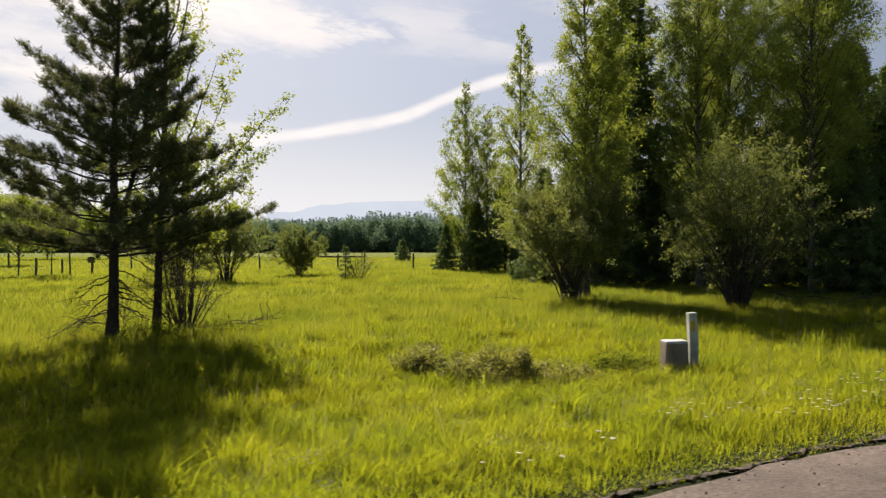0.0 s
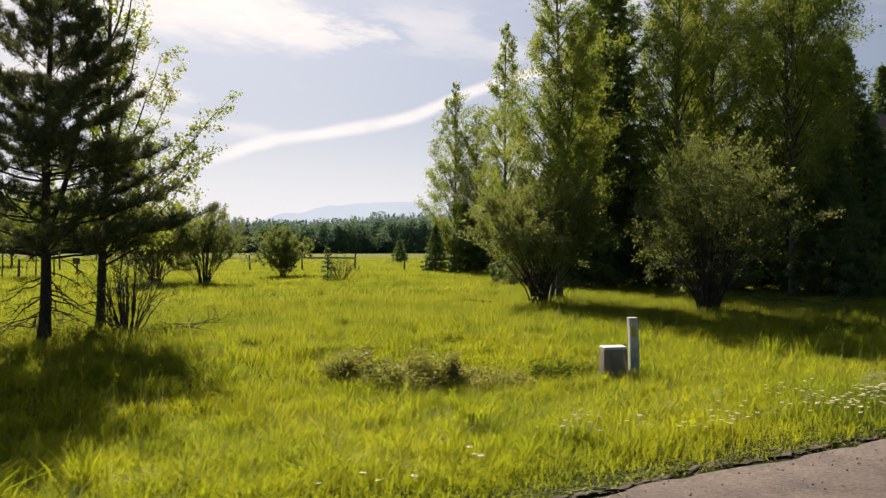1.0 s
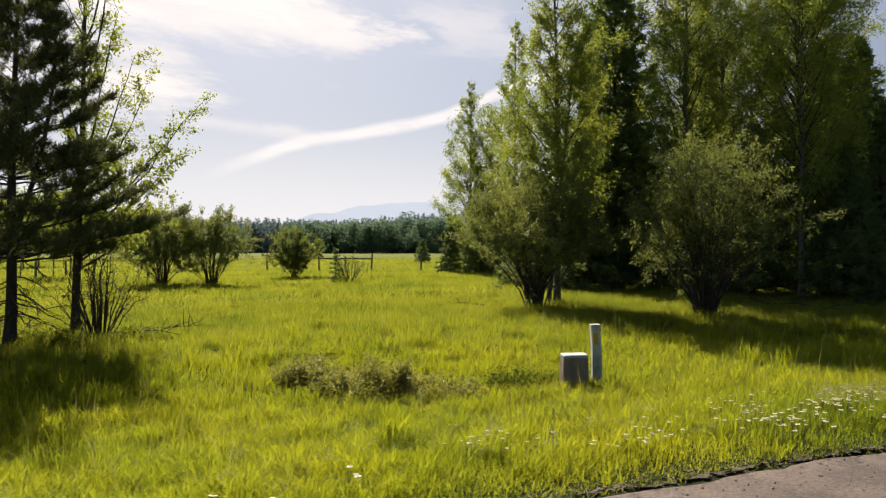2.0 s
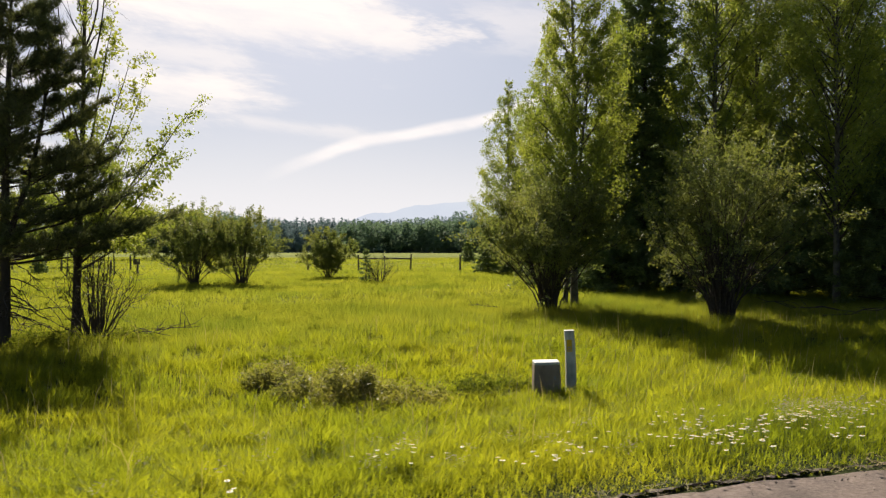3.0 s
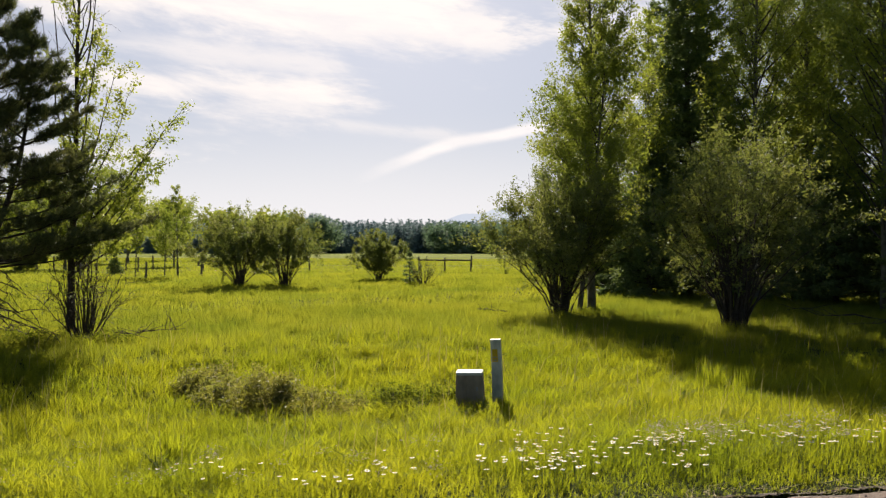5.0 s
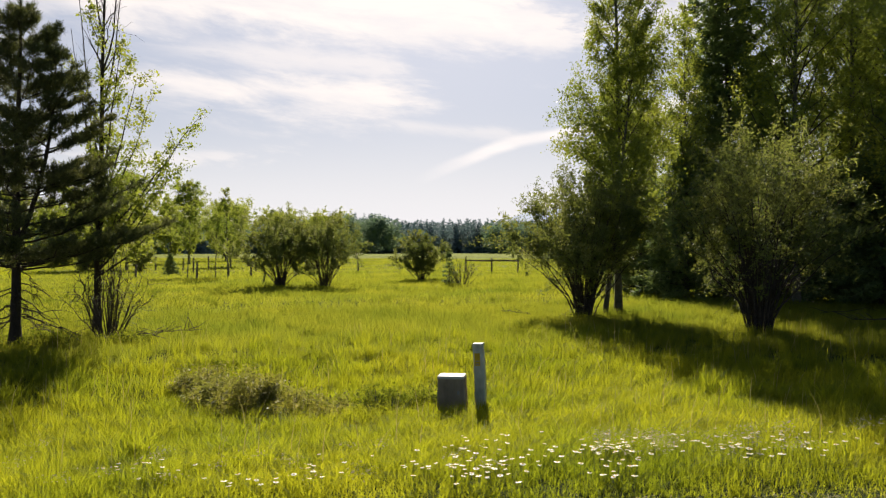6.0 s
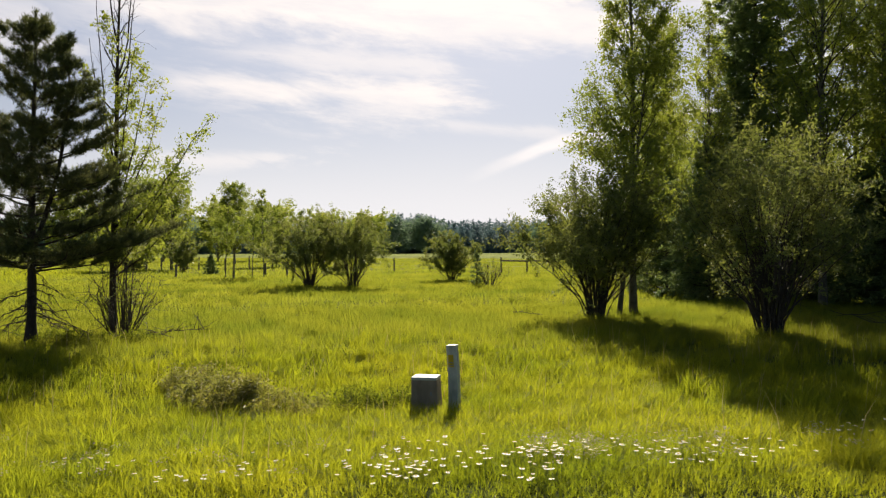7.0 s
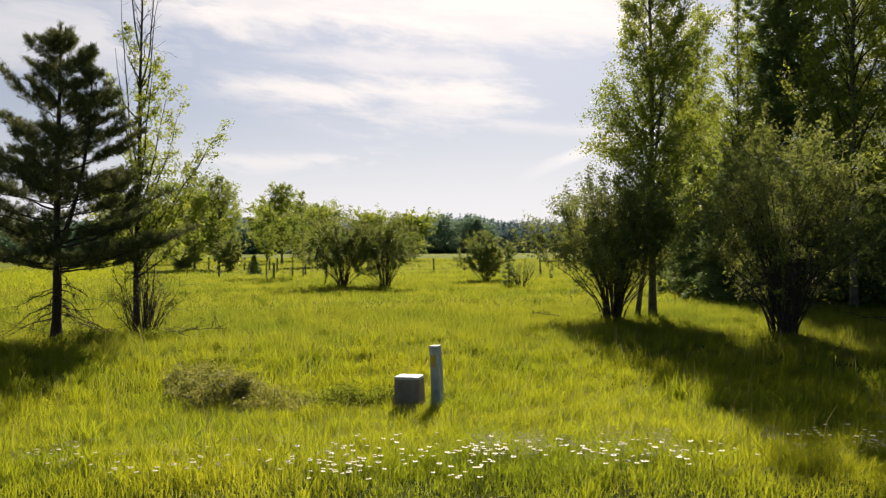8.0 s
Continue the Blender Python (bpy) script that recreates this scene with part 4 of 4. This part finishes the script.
big_spruce = spruce(thing("spruce_tree", 6.9, 29.0, "tall dark spruce rising among the aspens", "spruce tree", "spruces of the grove"), 71, 14.0, 2.75, 50, 8, 15, 0.17, 0.04, False, 9, 0.0)
young_spruce = spruce(thing("spruce_tree", 5.6, 27.0, "young dark spruce with low branches", "spruce tree", "spruces of the grove"), 72, 5.0, 1.7, 24, 7, 12, 0.15, 0.02, False, 7)
right_spruce = spruce(thing("spruce_tree", 15.2, 28.0, "dense dark spruce at the grove's edge", "spruce tree", "spruces of the grove"), 73, 9.0, 2.5, 36, 8, 12, 0.18, 0.02, False, 7)


def again(ob, x, y, scale=1.0, turn=0.0):
    c = copy_thing(ob, pose(x, y, float(height(x, y)), 0, 0, turn))
    c.scale = (scale, scale, scale)
    return c


for x, y, s in [(7.8, 27.6, 0.9), (9.8, 26.6, 0.8), (12.6, 23.4, 0.9), (14.4, 25.0, 1.2), (10.8, 25.8, 1.1), (4.0, 30.0, 0.9), (2.0, 44.5, 0.8), (0.2, 45.5, 0.55), (3.6, 44.0, 1.1), (6.0, 36.0, 1.1)]:
    again(young_spruce, x, y, s, x * 77)
for x, y, s in [(17.3, 28.5, 0.52), (19.5, 30, 0.55), (15.8, 32, 1.1), (22.5, 33, 0.5), (17.5, 36, 1.2), (24.5, 30.5, 0.5), (12.5, 37, 1.2), (20.0, 39, 1.2), (9.0, 40, 1.1)]:
    again(right_spruce, x, y, s, x * 57)
for x, y, s in [(32, 55, 1.05)]:
    again(big_spruce, x, y, s, x * 37)

tiny = spruce(thing("small_spruce", -4.4, 83.0, "little spruce standing alone in the field", "spruce tree"), 75, 2.4, 1.0, 12, 6, 8, 0.13)
again(tiny, -25.8, 42.1, 0.55, 40)
spruce(thing("small_spruce", -4.25, 33.1, "thin little spruce beside a half-dead shrub", "spruce tree"), 76, 1.45, 0.36, 9, 5, 6, 0.065, 0.03, False, 5)


# ---- far left: young aspens, trees behind the fence ----
def far_tree(x, y, tall, radius, seed, n, leaf, base=0.6, label="broadleaf tree at the field's edge"):
    root = thing("field_tree", x, y, label, "tree", "trees along the field")
    return broadleaf(root, seed, tall, 0.014 * tall, base, radius, 80, n, leaf, M_PALE, M_ASPEN, (0, 0), 1.0, 0.0, False)


for k, (x, y, tall) in enumerate([(-20.8, 37.2, 4.2), (-19.7, 38.2, 3.7), (-18.4, 37.5, 4.9)]):
    root = thing("young_aspen", x, y, "thin young aspen with a light green crown by the fence", "aspen tree", "young aspens by the fence")
    broadleaf(root, 90 + k, tall, 0.03, 1.3, 0.8, 22, 4600, 0.055, M_PALE, M_ASPEN, (0.1, 0), 1.2, 0.0, False)
far_tree(-49.0, 74.7, 9.6, 2.4, 101, 22000, 0.10, 1.2)
far_tree(-36.3, 50.2, 7.8, 1.9, 102, 16000, 0.085)
far_tree(-38.2, 49.5, 6.4, 2.2, 103, 14000, 0.090)
far_tree(-33.5, 60.0, 5.2, 2.4, 107, 11000, 0.10)
willow(thing("willow_shrub", -32.3, 47.0, "rounded willow shrub behind the field fence", "willow shrub"), 57, 3.4, 1.5, 16, 4500, 0.11, 0.12, split=False)
willow(thing("willow_shrub", -37.5, 47.5, "low willow shrub behind the field fence", "willow shrub"), 58, 2.2, 1.6, 14, 3000, 0.11, 0.12, split=False)
for k, (x, y, tall) in enumerate([(-56, 92, 7.5), (-50, 96, 6.5), (-62, 88, 8.0), (-45, 99, 6.0), (-68, 84, 8.5), (-74, 80, 8), (-58, 70, 7.5), (-66, 66, 8)]):
    far_tree(x, y, tall, 3.2, 110 + k, 9000, 0.18, 0.3)


# ---- the field fence ----
def fence_post(x, y, tall, parent, seed):
    rng = np.random.default_rng(seed)
    b = Bunch()
    z = float(height(x, y))
    s = np.linspace(0, 1, 5)
    p = np.stack([x + 0.04 * s * rng.standard_normal(), y + 0.03 * s * rng.standard_normal(), z - 0.1 + (tall + 0.1) * s], 1)
    tube(b, p, np.array([0.06, 0.058, 0.056, 0.055, 0.052]), 8, 0.03, rng)
    top = b.v[0][-8:]
    b.add(np.concatenate([top, p[-1:] + [0, 0, 0.01]]), [[i, (i + 1) % 8, 8] for i in range(8)])
    return part("fence_post", b.mesh("fence_post", M_POST, True), parent)


def build_fence():
    root = tagged(new("field_fence"), "weathered grey timber post fence across the meadow", "fence")
    xs = [(-36.5, 49.3), (-33.0, 49.5), (-30.6, 49.6), (-28.4, 49.7), (-27.0, 46.0), (-23.7, 36.5), (-19.3, 36.0), (-20.0, 39.9), (-24.5, 49.9), (-20.5, 50.0), (-16.4, 50.0), (-12.1, 50.2), (-8.7, 50.4), (-7.0, 50.6), (-5.3, 50.8), (-2.0, 51.0)]
    for k, (x, y) in enumerate(xs):
        fence_post(x, y, (0.85 if y < 45 else 1.05) + 0.06 * math.sin(k * 2.3), root, 200 + k)
    for z, a, b_ in ((0.88, 12, 13), (0.88, 13, 14)):
        b = Bunch()
        p0, p1 = np.array([*xs[a], z + 0.12]), np.array([*xs[b_], z + 0.10])
        q = p0 + (p1 - p0) * np.linspace(-0.03, 1.03, 6)[:, None] + np.array([0, -0.09, 0])
        tube(b, q, np.full(6, 0.055), 8, 0.04, np.random.default_rng(a))
        part("rail", b.mesh("rail", M_POST, True), root)
    wire = Bunch()
    for z in (0.45, 0.8):
        pts = np.array([[x, y + 0.07, float(height(x, y)) + z] for x, y in xs if y > 49])
        tube(wire, pts, np.full(len(pts), 0.004), 4)
    part("wire", wire.mesh("wire", M_METAL), root, "thin slack fence wire")


build_fence()


def build_board():
    x, y = -18.3, 39.6
    root = tagged(new("notice_post"), "short weathered post with a small square board in meadow", "sign post")
    fence_post(x, y, 0.85, root, 230).name = "post"
    bm_part("board", rounded_box(0.34, 0.04, 0.30, 0.008), M_POST, root, "small weathered board", pose(x, y - 0.09, float(height(x, y)) + 0.62, 0, 0, 20))


build_board()


# ---- the house behind the grove ----
def build_house():
    root = thing("house", 25.5, 40.0, "brown timber house with a shingled roof behind spruces", "house")
    turn = pose(0, 0, 0, 0, 0, 25)
    bm_part("wall", rounded_box(11, 8, 4.9, 0.03), M_WALL, root, "", turn @ pose(0, 0, -0.3))
    bm = bmesh.new()
    prof = [(-5.0, 4.4), (0, 8.2), (5.0, 4.4), (5.0, 4.2), (0, 7.9), (-5.0, 4.2)]
    ends = [[bm.verts.new((sx * 6.2, y, z)) for y, z in prof] for sx in (-1, 1)]
    for i in range(6):
        bm.faces.new((ends[0][i], ends[0][(i + 1) % 6], ends[1][(i + 1) % 6], ends[1][i]))
    for e, flip in ((ends[0], 1), (ends[1], 0)):
        for q in ((0, 1, 4, 5), (1, 2, 3, 4)):
            bm.faces.new([e[i] for i in (reversed(q) if flip else q)])
    bmesh.ops.recalc_face_normals(bm, faces=bm.faces)
    bm_part("roof", bm, M_ROOF, root, "reddish-brown shingled gable roof", turn)
    bm = bmesh.new()
    for sx in (-5.45, 5.45):
        v = [bm.verts.new((sx, y, z)) for y, z in ((-4.0, 4.55), (4.0, 4.55), (0, 7.6))]
        bm.faces.new(v)
    bm_part("gable", bm, M_WALL, root, "", turn)
    for x in (-3.2, 0.2, 3.4):
        w = bm_part("window", rounded_box(1.3, 0.08, 1.3, 0.02), M_LID, root, "pale window frame", turn @ pose(x, -4.02, 1.3))
        bm_part("pane", rounded_box(1.1, 0.03, 1.1, 0.005), M_GLASS, w, "dark glass pane", turn @ pose(x, -4.06, 1.4))


def glass_material():
    m, n, l = material("window_glass")
    p = n.new("ShaderNodeBsdfPrincipled")
    p.inputs["Base Color"].default_value = (0.02, 0.025, 0.03, 1)
    p.inputs["Roughness"].default_value = 0.05
    o = n.new("ShaderNodeOutputMaterial")
    l.new(p.outputs[0], o.inputs[0])
    return m


M_GLASS = glass_material()
build_house()


# ---- low brown-leaved shrubs in the verge ----
def low_shrub(x, y, w, d, h, n, seed, green=False):
    root = thing("low_shrub", x, y, "low sprawling green shrub in the grass" if green else "low sprawling shrub with small olive-brown leaves in grass", "shrub", "low shrubs in the verge")
    rng = np.random.default_rng(seed)
    wood, pts = Bunch(), []
    for i in range(70):
        r, a = math.sqrt(rng.uniform()), rng.uniform(0, 2 * math.pi)
        px, py = w * r * math.cos(a), d * r * math.sin(a)
        hh = h * (1 - 0.6 * r * r) * rng.uniform(0.65, 1.15)
        p = arc((px * 0.85, py * 0.85, -0.05), (px * 0.15 + 0.1 * rng.standard_normal(), py * 0.15 + 0.1 * rng.standard_normal(), hh), hh * 1.05, 0.0, 5, rng, 0.06)
        tube(wood, p, np.linspace(0.006, 0.002, 5), 4)
        c = along(p, rng.uniform(0.30, 1.05, n // 45))
        pts.append(c + rng.standard_normal(c.shape) * [0.06, 0.06, 0.045])
    part("stems", wood.mesh("stems", M_TWIG, True), root)
    crown = Bunch()
    leaves(crown, np.concatenate(pts), rng, 0.025, 0.7, 0.0)
    part("foliage", crown.mesh("foliage", M_WEED if green else M_ROSE), root)


low_shrub(0.62, 10.0, 0.85, 0.60, 0.50, 16000, 300)
low_shrub(-0.3, 10.45, 0.42, 0.36, 0.46, 4900, 301)
low_shrub(1.55, 10.10, 0.60, 0.45, 0.36, 4200, 302)
low_shrub(2.35, 10.3, 0.40, 0.32, 0.36, 2800, 303, True)
low_shrub(2.75, 10.75, 0.30, 0.25, 0.34, 1800, 304, True)


low_shrub(-4.75, 12.3, 0.95, 0.50, 0.34, 4200, 305, True)
low_shrub(-3.75, 13.0, 0.60, 0.45, 0.30, 2800, 306, True)
low_shrub(-5.9, 12.2, 0.55, 0.40, 0.28, 2100, 307, True)


# ---- fallen branches near the poplar and in the grove ----
def fallen(x, y, length, turn, seed, sideways=0.12):
    rng = np.random.default_rng(seed)
    root = thing("fallen_branch", x, y, "bare grey fallen branch lying in the grass", "branch", "fallen branches")
    b = Bunch()
    a = radians(turn)
    p = arc((0, 0, 0.10), (math.cos(a), math.sin(a), 0.12), length, -0.06, 7, rng, 0.03)
    tube(b, p, np.linspace(0.022, 0.005, 7), 6)
    part("limb", b.mesh("limb", M_TWIG, True), root)
    for q in rng.uniform(0.25, 1, 7):
        o = Bunch()
        t = arc(along(p, [q])[0], rng.standard_normal(3) * [1, 1, 0.5] + [math.cos(a), math.sin(a), 0.5], length * rng.uniform(0.2, 0.4), -0.05, 5, rng, 0.05)
        tube(o, t, np.linspace(0.009, 0.002, 5), 4)
        part("twig", o.mesh("twig", M_TWIG, True), root)


fallen(-4.3, 13.3, 1.3, -8, 401)
fallen(-4.1, 13.15, 0.9, 25, 408)
fallen(-4.5, 13.2, 0.8, -40, 409)
fallen(-4.2, 13.9, 1.2, 12, 402)
fallen(-5.6, 13.2, 1.1, 160, 403)
fallen(9.3, 18.6, 1.9, 10, 405)
fallen(10.5, 19.8, 2.2, 170, 406)
fallen(2.1, 20.0, 0.7, 175, 407)


# ---- daisies ----
def build_daisies():
    rng = np.random.default_rng(77)
    root = thing("daisy", 5.0, 7.2, "white oxeye daisy with a yellow centre in the verge", "daisy", "daisies along the verge")
    stem = Bunch()
    tube(stem, arc((0, 0, -0.02), (0.05, 0.03, 1), 0.27, 0.0, 5, rng, 0.01), np.full(5, 0.0016), 4)
    part("stem", stem.mesh("stem", M_STEM, True), root)
    tip = stem.v[0][-4:].mean(0)
    petals = Bunch()
    for k in range(14):
        a = k * 2 * math.pi / 14 + 0.05 * rng.standard_normal()
        o, s = np.array([math.cos(a), math.sin(a), -0.10]), np.array([-math.sin(a), math.cos(a), 0])
        petals.add(np.stack([tip + o * 0.006 - s * 0.002, tip + o * 0.006 + s * 0.002, tip + o * 0.018 + s * 0.0042, tip + o * 0.024, tip + o * 0.018 - s * 0.0042]), [[0, 1, 2], [0, 2, 4], [4, 2, 3]])
    part("petals", petals.mesh("petals", M_PETAL), root)
    bm = bmesh.new()
    bmesh.ops.create_uvsphere(bm, u_segments=8, v_segments=5, radius=0.0085)
    bm_part("disc", bm, M_DISC, root, "domed yellow centre", Matrix.Translation(Vector(tip)) @ Matrix.Diagonal((1, 1, 0.55, 1)))
    spots = []
    for x0, x1, d0, d1, n in ((5.2, 6.6, 0.40, 1.0, 84), (4.2, 5.6, 0.10, 0.8, 60), (3.0, 4.6, 0.2, 0.8, 50), (1.6, 2.6, 0.7, 1.1, 14), (6.3, 7.5, 0.3, 1.0, 28), (7.3, 8.7, 1.2, 1.9, 28), (-2.4, 1.6, 0.1, 1.4, 14), (4.0, 6.5, 0.9, 1.4, 14)):
        seeds = [(rng.uniform(x0, x1), rng.uniform(d0, d1)) for _ in range(max(4, n // 5))]
        for _ in range(n):
            cx, cd = seeds[rng.integers(len(seeds))]
            x, d = cx + 0.14 * rng.standard_normal(), np.clip(cd + 0.09 * rng.standard_normal(), 0.08, 3)
            spots.append((x, float(edge_y(x)) + d / 0.88))
    for x, y in spots:
        c = copy_thing(root, pose(x, y, float(height(x, y)), rng.uniform(-9, 9), rng.uniform(-9, 9), rng.uniform(0, 360)))
        k = rng.uniform(0.6, 1.0)
        c.scale = (k, k, rng.uniform(0.75, 1.2))


build_daisies()


def build_pale_heads():
    """Loose pale seed heads among the daisies, too fine to tell apart."""
    rng = np.random.default_rng(79)
    seats = []
    for x0, x1, d0, d1, n in ((5.2, 5.7, 0.6, 1.0, 22), (5.6, 6.8, 0.4, 1.0, 22), (2.0, 4.8, 0.2, 1.2, 18), (-3.0, 2.0, 0.3, 1.8, 14), (7.0, 9.0, 0.8, 1.8, 10)):
        x = rng.uniform(x0, x1, n)
        seats.append(np.stack([x, edge_y(x) + rng.uniform(d0, d1, n) / 0.88], 1))
    seats = np.concatenate(seats)
    z = height(seats[:, 0], seats[:, 1]) + rng.uniform(0.20, 0.36, len(seats))
    c = np.repeat(np.concatenate([seats, z[:, None]], 1), 40, 0)
    c = c + rng.standard_normal(c.shape) * [0.05, 0.05, 0.022]
    b = Bunch()
    leaves(b, c, rng, 0.008, 0.8, 0.0)
    tagged(new("pale_seed_heads", b.mesh("pale_seed_heads", M_PALEHEAD)), "loose pale seed heads among the daisies", "seed heads", "", "stuff")


build_pale_heads()


# ---- soil, crumbs and straw along the road's edge ----
def build_edge():
    rng = np.random.default_rng(88)
    # dark strip: soil plus the shadow line under the overhanging verge grass, as colour
    xs = np.arange(-14, 16, 0.05)
    a = edge_y(xs) + 0.03 * np.sin(xs * 5) + 0.02 * rng.standard_normal(len(xs))
    rows = []
    for k, c in enumerate((-0.020, 0.0, 0.03, 0.07)):
        y = a + c + 0.012 * rng.standard_normal(len(xs)) * (1.8 if k in (0, 3) else 1)
        z = height(xs, y) + (0.012, 0.014, 0.006, -0.012)[k] - 0.012 * smooth(0.0, 0.9, np.sin(xs * 4.3) * np.sin(xs * 1.9 + 1)) + (0.004 * rng.standard_normal(len(xs)) if k in (1, 2) else 0)
        rows.append(np.stack([xs, y, z], 1))
    n = len(xs)
    i = (np.arange(3)[:, None] * n + np.arange(n - 1)[None, :]).ravel()
    tagged(new("verge_soil_shade", mesh("verge_soil_shade", np.concatenate(rows), np.stack([i, i + 1, i + n + 1, i + n], 1), M_DIRT_SHADE, True)), "dark crumbled soil and shadow line along the road edge", "soil", "", "structure")
    b = Bunch()
    base = np.array([[1, 1, 1], [1, -1, -1], [-1, 1, -1], [-1, -1, 1]], float)
    f = np.array([[0, 1, 2], [0, 3, 1], [0, 2, 3], [1, 3, 2]])
    for _ in range(1500):
        x = rng.uniform(-4, 10)
        c = -abs(rng.standard_normal()) * 0.35 if rng.uniform() < 0.6 else rng.uniform(-3, 0)
        y = float(edge_y(x)) + c * 1.1
        s = 0.002 + 0.006 * rng.uniform() ** 4
        b.add(base * s * rng.uniform(0.5, 1.2, (4, 3)) + [x, y, float(height(x, y)) + 0.030 + 0.03 * min(1, -c / 2)], f)
    tagged(new("road_grit", b.mesh("road_grit", M_GRIT)), "loose stone grit on the road", "grit", "", "stuff")
    b = Bunch()
    for _ in range(1500):
        x = rng.uniform(-4, 10)
        c = rng.normal(0.0, 0.032) + 0.015 * math.sin(x * 7) + 0.012 * math.sin(x * 17)
        y = float(edge_y(x)) + c
        s = 0.002 + 0.008 * rng.uniform() ** 3
        b.add(base * s * rng.uniform(0.5, 1.2, (4, 3)) + [x, y, float(height(x, y)) + 0.018 + s * 0.3], f)
    tagged(new("soil_crumbs", b.mesh("soil_crumbs", M_DIRT_SHADE)), "dark crumbs of soil and broken asphalt", "soil", "", "stuff")
    n = 700
    x = rng.uniform(-4, 10, n)
    y = edge_y(x) + rng.normal(-0.06, 0.12, n)
    z = height(x, y) + 0.055
    a = rng.uniform(0, math.pi, n)
    L = rng.uniform(0.03, 0.12, n)
    u = np.stack([np.cos(a) * L, np.sin(a) * L, rng.uniform(-0.2, 0.3, n) * L], 1)
    w = np.stack([-np.sin(a), np.cos(a), np.zeros(n)], 1) * 0.0022
    p = np.stack([x, y, z], 1)
    v = np.stack([p - u - w, p - u + w, p + u], 1).reshape(-1, 3)
    tagged(new("dry_straw", mesh("dry_straw", v, np.arange(n * 3).reshape(-1, 3), M_STRAW)), "dry pale straw along the road edge", "straw", "", "stuff")


build_edge()
